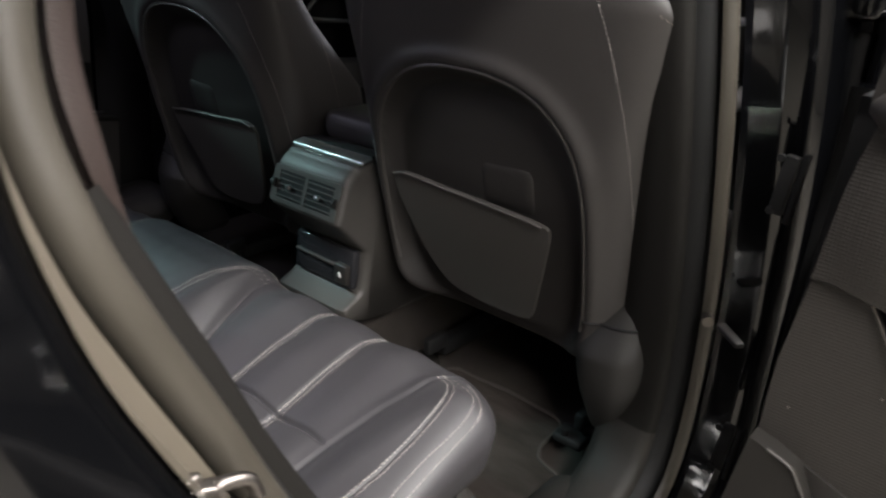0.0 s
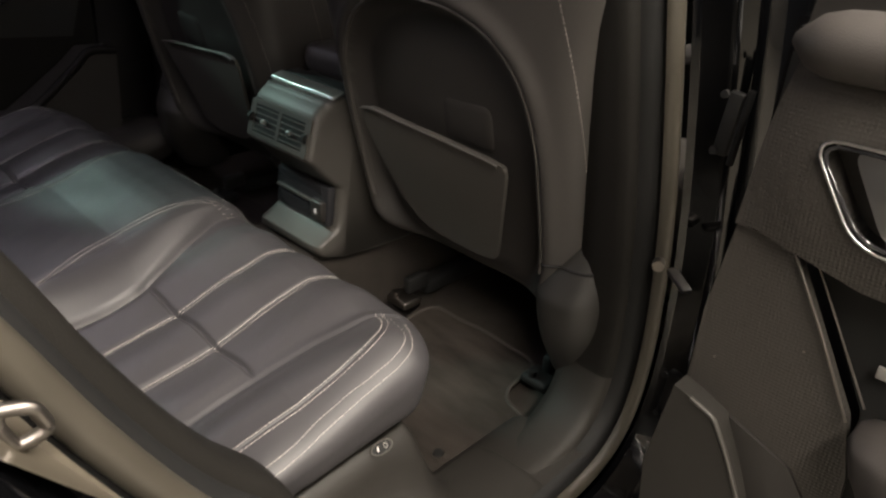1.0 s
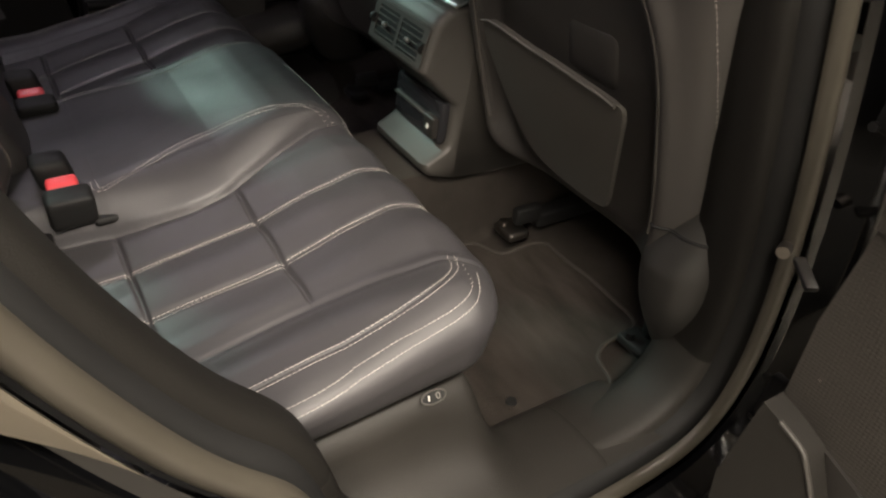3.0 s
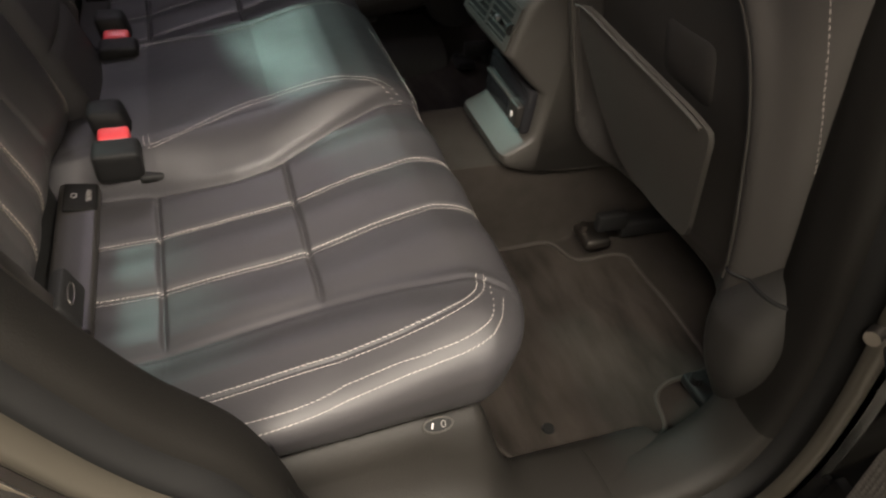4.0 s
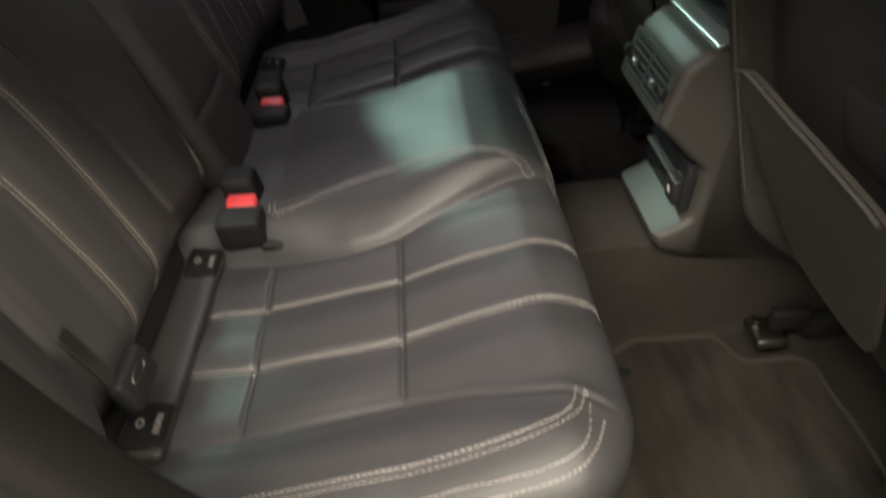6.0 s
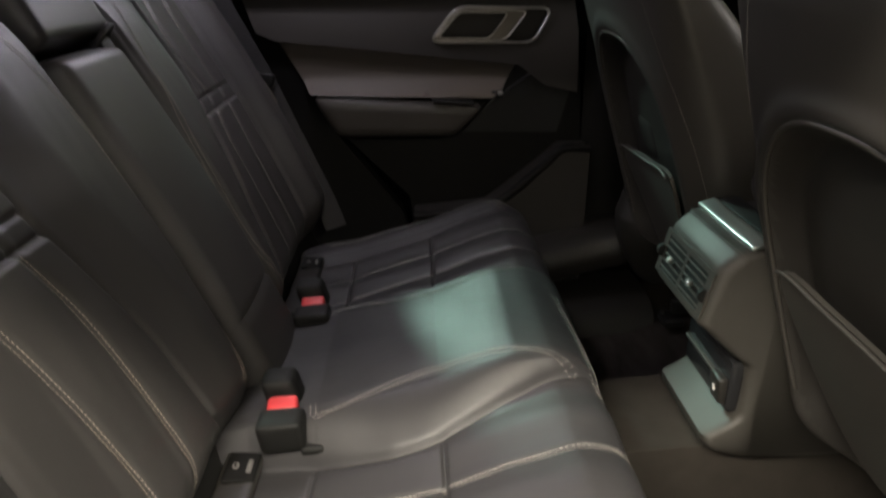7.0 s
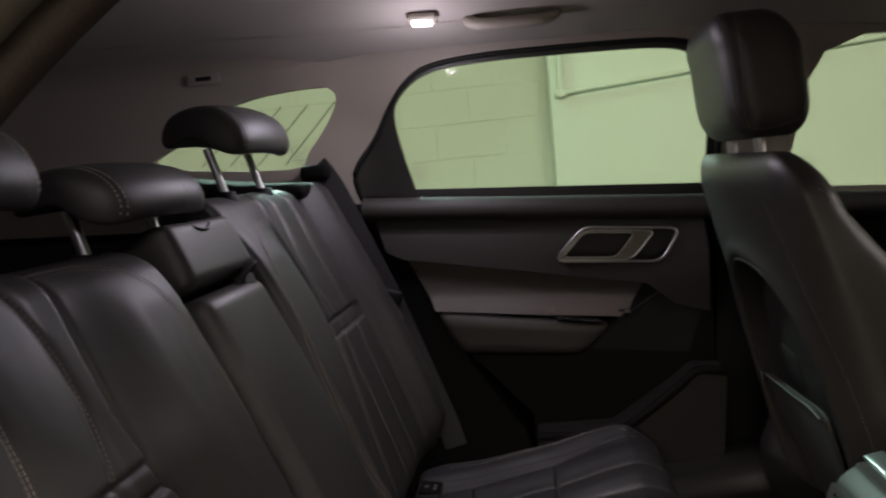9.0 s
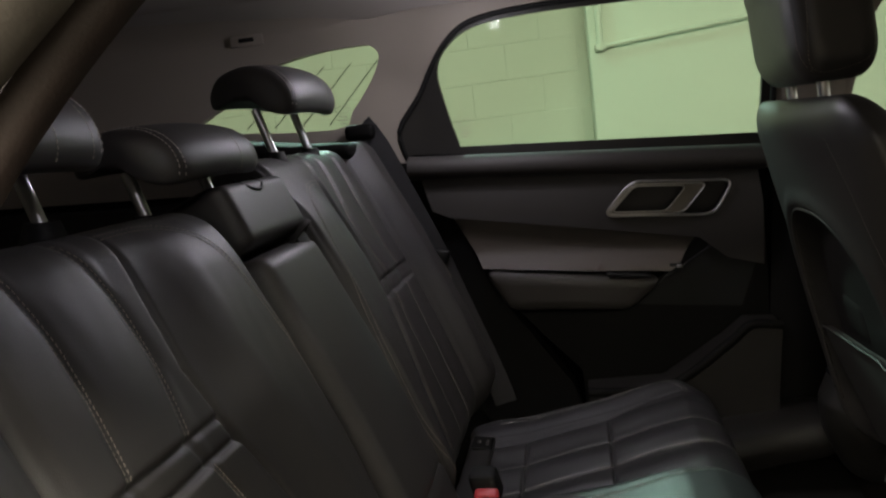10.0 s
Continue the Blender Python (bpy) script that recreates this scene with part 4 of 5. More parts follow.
def back_h(y, s):
    ay = abs(y)
    inner = bolster(s)
    low = 1 - sstep(0.45, 0.55, s)
    h = 0.018 * (1 - sstep(inner - 0.075, inner + 0.006, ay)) * low + 0.030 * sstep(0.455, 0.52, ay)
    h -= 0.008 * groove(ay - inner - 0.003, 0.0036) * low + 0.007 * groove(ay - 0.462, 0.005)
    h -= 0.0022 * groove(ay - 0.116, 0.004)
    mid = sstep(inner, inner + 0.012, ay) * (1 - sstep(0.44, 0.455, ay))
    for k in (0, 1):
        h -= 0.003 * groove(ay - quilt(k, s), 0.0055) * mid
    h += mid * 0.0035 * abs(math.sin((ay - 0.30) * 36))
    band = sstep(0.306, 0.312, s) * (1 - sstep(0.328, 0.334, s))
    h -= (0.006 * groove(s - 0.333, 0.0028) + 0.006 * groove(s - 0.308, 0.0028) + 0.003 * band) * mid
    h += 0.012 * math.sin(math.pi * min(1, max(0, s / 0.53))) + 0.001 * noise.noise(Vector((y * 12, s * 12, 3))) + 0.0005 * noise.noise(Vector((y * 48, s * 26, 7)))
    h -= 0.022 * (1 - sstep(0.0, 0.07, s))
    return h


back = empty("rear_seatback", "black leather rear seat backrest with pale stitching", "car seat")
backs = {}
for sgn, nm in ((-1, "near"), (1, "far")):
    ys = span(0.099, 0.61 if nm == "near" else 0.585, 230)
    bm = rounded([-0.11, -0.10, -0.08, -0.06, -0.045, -0.03, -0.015, -0.005, 0.0], ys, span(0.008, 0.532 if nm == "near" else 0.58, 190), (0.05, 0.026, 0.045), lambda n, y, s: back_pt(n + back_h(y, s) * sstep(-0.09, -0.01, n), sgn * y, s))
    backs[nm] = part("back_pad", bm, LEATHER_LIT, back, "quilted outer backrest with bolsters", "all")
    tr = [surface_tree(backs[nm])]
    B = lambda pts: [back_pt(0.1, sgn * y, s) for y, s in pts]
    ls = [B([(quilt(k, q), q) for q in (0.03, 0.10, 0.18, 0.25, 0.304)]) for k in (0, 1)] + [B([(quilt(k, q), q) for q in (0.339, 0.38, 0.42, 0.46, 0.517)]) for k in (0, 1)]
    ls.append(B([(0.270, 0.514), (0.225, 0.513), (0.189, 0.503), (0.152, 0.471), (0.131, 0.40), (0.117, 0.30), (0.111, 0.20), (0.116, 0.12), (0.134, 0.05)]))
    [seam(tr, ln, (-NX, 0, -NZ), THREAD_D, backs[nm], pitch=0.0050, width=0.0056, length=0.0038, thick=0.00075) for ln in ls]
    # anchor tabs between cushion and backrest
    tro = part("seat_gap_strip", block((0.596, (-0.315 if sgn < 0 else 0.315 + FY), 0.236), (0.042, 0.31, 0.014), 0.005, (3, 10, 1)), SHELL, back, "dark strip between cushion and backrest")
    for y0 in (0.208, 0.438):
        yt = -y0 if sgn < 0 else y0 + FY
        an = part("anchor_tab", block((0.599, yt, 0.2432), (0.034, 0.050, 0.006), 0.003, (2, 3, 1), lambda x, y, z: (x, y, z - 0.15 * (x - 0.599))), PLASTIC, tro, "dark child seat anchor cover with pale symbols")
        tx = bpy.data.curves.new("lettering", "FONT")
        tx.body, tx.size, tx.extrude, tx.align_x, tx.align_y = "ISOFIX", 0.0072, 0.0002, "CENTER", "CENTER"
        tmp = bpy.data.objects.new("lettering", tx)
        me = bpy.data.meshes.new_from_object(tmp)
        bpy.data.objects.remove(tmp)
        bml = bmesh.new()
        bml.from_mesh(me)
        for v in bml.verts:
            v.co = (0.608 - v.co.y, yt + v.co.x, 0.2454 + 0.15 * v.co.y + v.co.z)
        part("lettering", bml, PALEDIM, an, "", False)
        part("symbol", tube([(0.593 + 0.003 * math.sin(t), yt + 0.004 * math.cos(t), 0.2472) for t in span(0, math.tau, 12)[:-1]], 0.0007, 6, True), PALEDIM, an)
part("back_filler", block((0, 0, 0), (0.10, 1.2, 0.10), 0.02, (2, 8, 2), lambda n, y, s: back_pt(n - 0.085, y, s - 0.02)), BLACKRUB, back)
part("armrest_panel", rounded(span(-0.10, 0.018, 10), span(-0.087, 0.094, 40), span(-0.03, 0.446, 60), (0.03, 0.018, 0.02), lambda n, y, s: back_pt(n + 0.010 * math.cos(y * 14) * sstep(-0.05, 0, n) + 0.008 * math.sin(math.pi * max(0, s) / 0.446) - 0.005 * groove(s - 0.098, 0.003) * sstep(-0.006, 0.014, n), y + 0.003, s)), LEATHER_LIT, back, "plain leather folded-up centre armrest")
part("armrest_flap", rounded(span(-0.10, 0.010, 8), span(-0.089, 0.094, 30), span(0.453, 0.536, 16), (0.03, 0.015, 0.014), lambda n, y, s: back_pt(n + 0.015 * sstep(-0.05, 0, n), y + 0.003, s)), LEATHER_LIT, back, "plain leather upper centre panel")
part("pull_strap", tube(smooth_line([back_pt(0.012, 0.035, 0.442), back_pt(0.03, 0.045, 0.453), back_pt(0.035, 0.06, 0.458), back_pt(0.022, 0.078, 0.456), back_pt(0.012, 0.084, 0.448)], 5), 0.006, 8, flat=0.6), BELT, back, "black fabric pull strap")
part("strap_tab", block((0, 0, 0), (0.016, 0.035, 0.022), 0.004, (2, 2, 2), lambda n, y, s: back_pt(n + 0.014, y + 0.058, s + 0.440)), BLACKRUB, back)
part("flap_tab", tube(smooth_line([back_pt(0.014, -0.025, 0.535), back_pt(0.024, -0.020, 0.522), back_pt(0.026, 0.0, 0.516), back_pt(0.024, 0.020, 0.522), back_pt(0.014, 0.025, 0.535)], 5), 0.0022, 6), BLACKRUB, back)


def headrest(centre, size, post_base, post_y, label, lift):
    h = empty("headrest", label, "headrest", "rear headrests")
    cx, cy, cz = centre
    sx, sy, sz = size

    prof = smooth_line([(u * sx, w * sz, 0) for u, w in ((-0.50, -0.28), (-0.50, -0.02), (-0.40, 0.28), (-0.20, 0.45), (0.03, 0.50), (0.26, 0.40), (0.43, 0.14), (0.50, -0.20), (0.46, -0.46), (0.34, -0.52), (0.22, -0.40), (0.06, -0.24), (-0.20, -0.22), (-0.42, -0.36))], 4, True)
    rings = []
    for v in [math.sin(t) for t in span(-math.pi / 2, math.pi / 2, 44)]:
        k = (1 - abs(v) ** 13) ** (1 / 2.6) if abs(v) < 0.9999 else 0.04
        k = max(k, 0.04)
        rings.append([(cx + p.x * (0.35 + 0.65 * k) * (0.3 + 0.7 * k) - 0.012 * v * v, cy + v * sy / 2, cz + p.y * k - 0.006 * v * v) for p in prof])
    pad = part("pad", loft(rings, True, True), LEATHER_LIT, h)
    tr = [surface_tree(pad)]
    ls = []
    for u in (-0.80, 0.80):
        y = cy + u * sy / 2
        ls.append([(cx - 0.50 * sx, y, cz + 0.03), (cx - 0.15 * sx, y, cz + 0.03), (cx + sx * 0.20, y, cz + 0.02), (cx + sx * 0.42, y, cz), (cx + sx * 0.47, y, cz - 0.025)])
    for u in (0.25, 0.66):
        y = cy + u * sy / 2
        part("stitch_seam", stitches(tr, [[(cx + 0.3, y, cz + w * sz) for w in (-0.40, -0.1, 0.2, 0.36)]], (-1, 0, 0), pitch=0.0046, length=0.0036, thick=0.0008, rows=(0,)), THREAD_D, pad, "thin pale stitching")
    [seam(tr, ln, (-0.5, 0, -0.87), THREAD, pad, pitch=0.0046, width=0.007, length=0.0034, thick=0.0009) for ln in ls]
    for yy in (-post_y, post_y):
        part("post", tube([(post_base[0] + 0.007, cy + yy, post_base[1] - 0.02), (post_base[0] - 0.36 * lift, cy + yy, post_base[1] + lift)], 0.0065, 10), CHROME, h, "chrome headrest post")
        part("collar", tube([(post_base[0], cy + yy, post_base[1] - 0.012), (post_base[0], cy + yy, post_base[1] + 0.006)], [0.020, 0.014], 14), BLACKRUB, h)
    return h


hr_far = headrest((0.357, 0.36, 0.840), (0.130, 0.238, 0.072), (0.368, 0.740), 0.076, "raised black leather outer rear headrest on chrome posts", 0.07)
hr_near = headrest((0.350, -0.305, 0.790), (0.145, 0.25, 0.075), (0.365, 0.702), 0.076, "raised black leather outer rear headrest on chrome posts", 0.07)
hr_mid = headrest((0.378, -0.01, 0.760), (0.118, 0.225, 0.058), (0.375, 0.690), 0.076, "lowered black leather middle rear headrest", 0.05)


# ---- belts and buckles ----
def buckle(x, y, z):
    b = empty("seat_belt_buckle", "black seat belt buckle with a red release button", "seat belt buckle", "rear buckles")
    part("housing", block((x + 0.002, y - 0.034, z - 0.012), (0.050, 0.040, 0.042), 0.007, (3, 3, 3), lambda u, v, w: (u, v - 0.25 * (w - z), w)), BLACKRUB, b, "black buckle housing")
    part("release_button", block((x, y - 0.006, z + 0.002), (0.034, 0.020, 0.018), 0.005, (3, 2, 2), lambda u, v, w: (u, v, w + 0.3 * (v - y))), RED, b, "red plastic release button")
    part("twin_housing", block((x - 0.004, y + 0.030, z + 0.004), (0.040, 0.040, 0.040), 0.009, (3, 3, 3), lambda u, v, w: (u - 0.2 * (w - z), v, w)), BLACKRUB, b, "black housing of the middle buckle")
    part("pocket", block((x + 0.034, y - 0.030, z - 0.030), (0.026, 0.040, 0.010), 0.004, (2, 3, 1)), BLACKRUB, b, "dark moulded pocket")
    return b


buckle(0.640, -0.150, 0.280)
buckle(0.640, 0.115, 0.280)


def webbing(pts, width, up):
    P = smooth_line(pts, 8)
    U = Vector(up)
    rings = []
    for i, p in enumerate(P):
        t = (P[min(i + 1, len(P) - 1)] - P[max(i - 1, 0)]).normalized()
        w = U.cross(t).normalized() * width / 2
        n = w.cross(t).normalized() * 0.0008
        rings.append([p - w + n, p + w + n, p + w - n, p - w - n])
    return loft(rings, True, True)


belt = empty("seat_belt", "black rear seat belt hanging beside the backrest", "seat belt")
part("webbing", webbing([(0.395, 0.600, 0.815), (0.43, 0.582, 0.765), (0.47, 0.578, 0.67), (0.52, 0.578, 0.545), (0.56, 0.576, 0.43), (0.605, 0.572, 0.30), (0.622, 0.568, 0.24)], 0.044, (0, 1, 0)), BELT, belt, "black woven webbing")
part("tongue", block((0.517, 0.570, 0.548), (0.050, 0.016, 0.026), 0.005, (3, 2, 2), lambda x, y, z: (x + 0.4 * (z - 0.548), y, z - 0.3 * (x - 0.517))), BLACKRUB, belt, "black plastic belt tongue grip")
part("tongue_plate", bar((0.520, 0.562, 0.540), (0.538, 0.562, 0.500), 0.016, 0.003, 0.001, (0, 1, 0)), STEEL, belt, "steel belt tongue")
part("guide", block((0.395, 0.597, 0.800), (0.060, 0.05, 0.030), 0.010, (3, 3, 2)), PLASTIC, belt)
belt2 = empty("seat_belt", "black rear seat belt beside the near bolster", "seat belt")
part("webbing", webbing([back_pt(0.03, -0.585, 0.54), back_pt(0.06, -0.575, 0.40), back_pt(0.06, -0.585, 0.20), back_pt(0.05, -0.60, 0.05), (0.62, -0.60, 0.24)], 0.046, (1, 0, 0.4)), BELT, belt2, "black woven webbing")
part("tongue", block((0, 0, 0), (0.014, 0.050, 0.030), 0.005, (1, 3, 2), lambda n, y, s: back_pt(n + 0.045, y - 0.465, s + 0.062)), BLACKRUB, belt2, "black plastic belt tongue grip")
part("tongue_plate", bar(back_pt(0.045, -0.484, 0.132), back_pt(0.045, -0.482, 0.076), 0.014, 0.003, 0.001, (1, 0, 0)), STEEL, belt2, "steel belt tongue")
part("tongue_slot", tube([back_pt(0.052, -0.465 + 0.012 * math.cos(t), 0.066 + 0.004 * math.sin(t)) for t in span(0, math.tau, 14)[:-1]], 0.0009, 6, True), STEEL, belt2)



# ---- front seats ----
def rim_d(y, z):
    """Inside measure of the seat shell's outline: positive inside, in metres roughly. y across from the seat's middle."""
    e = (z - 0.40) / (0.206 if z > 0.40 else 0.20)
    n = 2.5 if z > 0.40 else 4.0
    return 0.13 * (1 - ((abs(y + 0.010) / 0.162) ** n + abs(e) ** n) ** (1 / n))


def front_seat(yc, outer_sign, label, up, top, hx, hz):
    s = empty("bucket_seat", label, "car seat", "front seats")

    def width(z):
        return interp(z, [0.10, 0.25, 0.40, 0.55, 0.65, 0.72, 0.78], [0.205, 0.218, 0.228, 0.234, 0.242, 0.240, 0.225])

    def f(x, y, z):
        w = width(z) / 0.23
        rec = 0.032 * sstep(-0.012, 0.012, rim_d(outer_sign * y * w, z)) * sstep(0.05, 0.0, x)
        lip = -0.006 * groove(rim_d(outer_sign * y * w, z) + 0.014, 0.010) * sstep(0.05, 0.0, x)
        bulge = -0.02 * (1 - (y / 0.23) ** 2) * sstep(0.05, 0.0, x)
        side = 0.05 * sstep(0.05, 0.13, x) * sstep(0.15, 0.22, abs(y))
        thin = interp(z, [0.12, 0.48, 0.60, 0.70, 0.775], [1.2, 1.15, 0.66, 0.34, 0.26])
        rise = z if z < 0.5 else 0.5 + (z - 0.5) * (top - 0.5) / 0.275
        return (1.215 - 0.225 * (z - 0.22) + up * max(0, z - 0.5) + (x + side) * thin + rec + lip + bulge, yc + y * w, rise)

    xs, ys, zs = span(0, 0.13, 12), span(-0.23, 0.23, 92), span(0.198, 0.775, 120)
    is_shell = lambda x, y, z: x < 0.001 and rim_d(outer_sign * y * width(z) / 0.23, z) > -0.004
    body = part("backrest", rounded(xs, ys, zs, (0.05, 0.055, 0.06), f, lambda x, y, z: not is_shell(x, y, z)), LEATHER_SHADED, s, "black leather backrest with piped edges")
    part("back_shell", rounded(xs, ys, zs, (0.05, 0.055, 0.06), f, is_shell), SHELL, s, "recessed black plastic back shell")
    mid = lambda z: 1.215 - 0.225 * (z - 0.22)
    o = outer_sign
    edge = []
    for t in span(-0.12 * math.pi, 1.12 * math.pi, 60):
        c, e = math.cos(t), math.sin(t)
        n, hgt = (2.5, 0.206) if e >= 0 else (4.0, 0.20)
        z = 0.40 + 1.05 * hgt * math.copysign(abs(e) ** (2 / n), e)
        y = 1.05 * 0.162 * math.copysign(abs(c) ** (2 / n), c) - 0.010
        edge.append(Vector(f(0, o * y * 0.23 / width(z), z)) - Vector((0.001, 0, 0)))
    part("rim_piping", tube(edge, 0.0028, 8), PIPING, s, "thin grey piping round the back shell")
    pk = curved([(-0.147, 0.424), (-0.05, 0.424), (0.05, 0.418), (0.098, 0.413), (0.111, 0.404), (0.104, 0.37), (0.082, 0.30), (0.069, 0.260), (0.054, 0.246), (0.0, 0.243), (-0.07, 0.252), (-0.108, 0.285), (-0.135, 0.35)], 4)
    part("map_pocket", sheet(pk, lambda a, b, d: (mid(b) - 0.018 * sstep(0.22, 0.42, b) + 0.004 + d, yc + o * a, b), 0.006, (), 0.02), GREYPLAS, s, "dark grey seat-back map pocket panel")
    part("pocket_edge", tube([(mid(b) - 0.019, yc + o * a, b) for a, b in pk[:14]], 0.0022, 8), GREYPLAS, s)
    part("shell_mould", block((0, 0, 0), (0.02, 0.09, 0.07), 0.015, (3, 6, 5), lambda x, y, z: (mid(z + 0.44) + x + 0.02, yc + o * (y + 0.03), z + 0.44)), SHELL, s)
    ls = [[(1.0, yc + e * y, z) for y, z in ((0.207, 0.24), (0.212, 0.40), (0.205, 0.54), (0.18, 0.65), (0.15, 0.72))] for e in (-1, 1)]
    [part("stitch_seam", stitches([surface_tree(body)], [ln], (1, 0, 0), pitch=0.0055, width=0.004, thick=0.00035, rows=(0,)), THREAD, body, "thin pale edge stitching") for ln in ls]
    part("seat_cushion", block((1.56, yc, 0.225), (0.50, 0.46, 0.14), 0.05, (8, 8, 4)), LEATHER_SHADED, s, "black leather front seat cushion")
    part("lower_cover", block((1.40, yc, 0.185), (0.12, 0.38, 0.07), 0.03, (3, 8, 4)), BLACKRUB, s)

    def cover_f(x, y, z):
        """A shield below the backrest: broad and round above, drawn in and forward below."""
        k = sstep(0.25, 0.12, z)
        fall = 0.55 * max(0, z - 0.24) * (0.5 - (y - 0.05) / 0.10)
        return (x + 0.30 * k * (0.25 - z) + 0.35 * max(0, z - 0.26) + 7 * (y - 0.05) ** 2, yc + o * (0.198 + (y - 0.05) * (1.0 - 0.30 * k)), z - fall)

    hc = rounded(span(1.170, 1.262, 18), span(-0.008, 0.108, 22), span(0.110, 0.375, 36), (0.034, 0.040, 0.030), cover_f)
    cover = part("hinge_cover", hc, HINGE, s, "rounded dark plastic hinge cover")
    both = [surface_tree(body), surface_tree(cover)]
    pipe = []
    for k in span(0, 1, 14):
        hits = [t.ray_cast(Vector((0.9, yc + o * (0.160 + 0.095 * k), 0.290 + 0.014 * k)), Vector((1, 0, 0))) for t in both]
        hits = [h[0] for h in hits if h[0] is not None]
        if hits:
            pipe.append(min(hits, key=lambda p: p.x))
    part("piping", tube(smooth_line(pipe, 2), 0.0022, 8), BLACKRUB, cover, "thin black piping")
    for yr, xr in ((0.130, 1.252), (-0.173, 1.252)):
        y1 = yc + o * yr
        part("rail", block((xr + 0.28, y1, 0.066), (0.46, 0.030, 0.03), 0.008, (4, 2, 2)), BLACKRUB, s)
        rf = part("rail_foot", block((xr + 0.008, y1, 0.056), (0.040, 0.050, 0.016), 0.006, (3, 3, 2)), BLACKRUB if yr > 0 else STEEL, s, "worn seat rail foot")
        part("bolt", tube([(xr - 0.004, y1 + 0.008, 0.064), (xr - 0.004, y1 + 0.008, 0.074)], 0.007, 8), BLACKRUB if yr > 0 else STEEL, rf)
        part("rail_latch", block((xr + 0.030, y1 - 0.008, 0.086), (0.05, 0.018, 0.03), 0.006, (2, 2, 2)), BLACKRUB, s)
    hr = empty("front_headrest", "black leather front headrest on chrome posts", "headrest", "front headrests")

    def g(x, y, z):
        return (x - 0.10 * (z - hz) + 0.35 * (y - yc) ** 2 - 0.22 * max(0, z - hz - 0.03), y + (yc - y) * 0.9 * max(0, z - hz - 0.02), z)

    pad = part("pad", rounded(span(hx - 0.050, hx + 0.052, 18), span(yc - 0.122, yc + 0.122, 36), span(hz - 0.084, hz + 0.080, 30), (0.030, 0.042, 0.048), g), LEATHER_SHADED, hr)
    tr = [surface_tree(pad)]
    for e in (-1, 1):
        part("stitch_seam", stitches(tr, [[(hx - 0.3, yc + e * 0.104, z) for z in (hz - 0.07, hz, hz + 0.06)]], (1, 0, 0), pitch=0.0055, width=0.004, rows=(0,)), THREAD_D, pad, "thin pale stitching")
        part("stitch_seam", stitches(tr, [[(hx + u, yc + e * 0.3, hz + w) for u, w in ((-0.030, 0.07), (-0.028, 0.0), (-0.022, -0.066), (0.02, -0.07), (0.046, -0.05), (0.046, 0.03))]], (0, -e, 0), pitch=0.0055, width=0.004, rows=(0,)), THREAD_D, pad, "thin pale stitching")
        base = top - 0.014
        part("post", tube([(hx + 0.004, yc + e * 0.070, base - 0.02), (hx, yc + e * 0.070, hz - 0.07)], 0.0075, 12), CHROME, hr, "chrome headrest post")
        part("collar", tube([(hx + 0.004, yc + e * 0.070, base), (hx + 0.003, yc + e * 0.070, base + 0.010)], [0.019, 0.013], 14), BLACKRUB, hr)
    # seam along the shoulder of the backrest
    tb = [surface_tree(body)]
    for e in (-1, 1):
        part("stitch_seam", stitches(tb, [[(x, yc + e * 0.4, z) for x, z in ((1.13, top - 0.045), (1.17, top - 0.085), (1.215, top - 0.15), (1.25, top - 0.22), (1.28, 0.45), (1.30, 0.36))]], (0, -e, 0), pitch=0.0052, width=0.004, rows=(0,)), THREAD_D, body, "thin pale edge stitching")
    return s


front_seat(-0.365, -1, "black leather front seat with a grey map pocket behind", 0.10, 0.720, 1.142, 0.834)
front_seat(0.27, 1, "black leather front passenger seat with a map pocket behind", 0.0, 0.765, 1.115, 0.867)

# ---- centre console ----
CY, CW = -0.062, 0.083
console = empty("centre_console", "dark grey centre console with rear air vents", "console")


def console_body():
    """Side outline swept across; the edges round off towards both flanks."""
    outline = smooth_line([(x, z, 0) for x, z in ((1.118, 0.184), (1.150, 0.200), (1.160, 0.215), (1.165, 0.268), (1.150, 0.285), (1.116, 0.322), (1.108, 0.330), (1.109, 0.340), (1.124, 0.388), (1.132, 0.401), (1.146, 0.411), (1.162, 0.416), (1.30, 0.420), (1.70, 0.43))], 3)
    outline = [(p.x, p.y) for p in outline] + [(1.70, 0.135), (1.25, 0.146), (1.16, 0.153), (1.126, 0.164), (1.117, 0.174)]
    rings = []
    for v in (-1, -0.985, -0.95, -0.90, -0.82, 0.82, 0.90, 0.95, 0.985, 1):
        r = 0.012 * (1 - math.sqrt(max(0, 1 - (max(0, abs(v) - 0.82) / 0.18) ** 2)))
        ring = []
        for x, z in outline:
            ring.append((x + r * (1.0 if x < 1.2 else 0), CY + v * CW, z - r * (0.8 if z > 0.36 else 0)))
        rings.append(ring)
    return loft(rings, True, True)


part("body", console_body(), GREYPLAS, console, "moulded dark grey console body")
part("niche", block((1.158, CY, 0.240), (0.016, 0.142, 0.066), 0.005, (2, 6, 3), lambda x, y, z: (x + 0.1 * (z - 0.24), y, z)), SCREEN, console, "black recessed panel")
part("niche_shelf", bar((1.148, CY + 0.065, 0.243), (1.148, CY - 0.030, 0.241), 0.006, 0.004, 0.001), GREYPLAS, console)
part("power_socket", block((1.146, CY - 0.050, 0.232), (0.012, 0.030, 0.034), 0.004, (2, 2, 2)), SHELL, console, "black socket cover")
part("socket_symbol", block((1.1395, CY - 0.050, 0.232), (0.001, 0.005, 0.008), 0.0004, (1, 1, 1)), PALE, console)
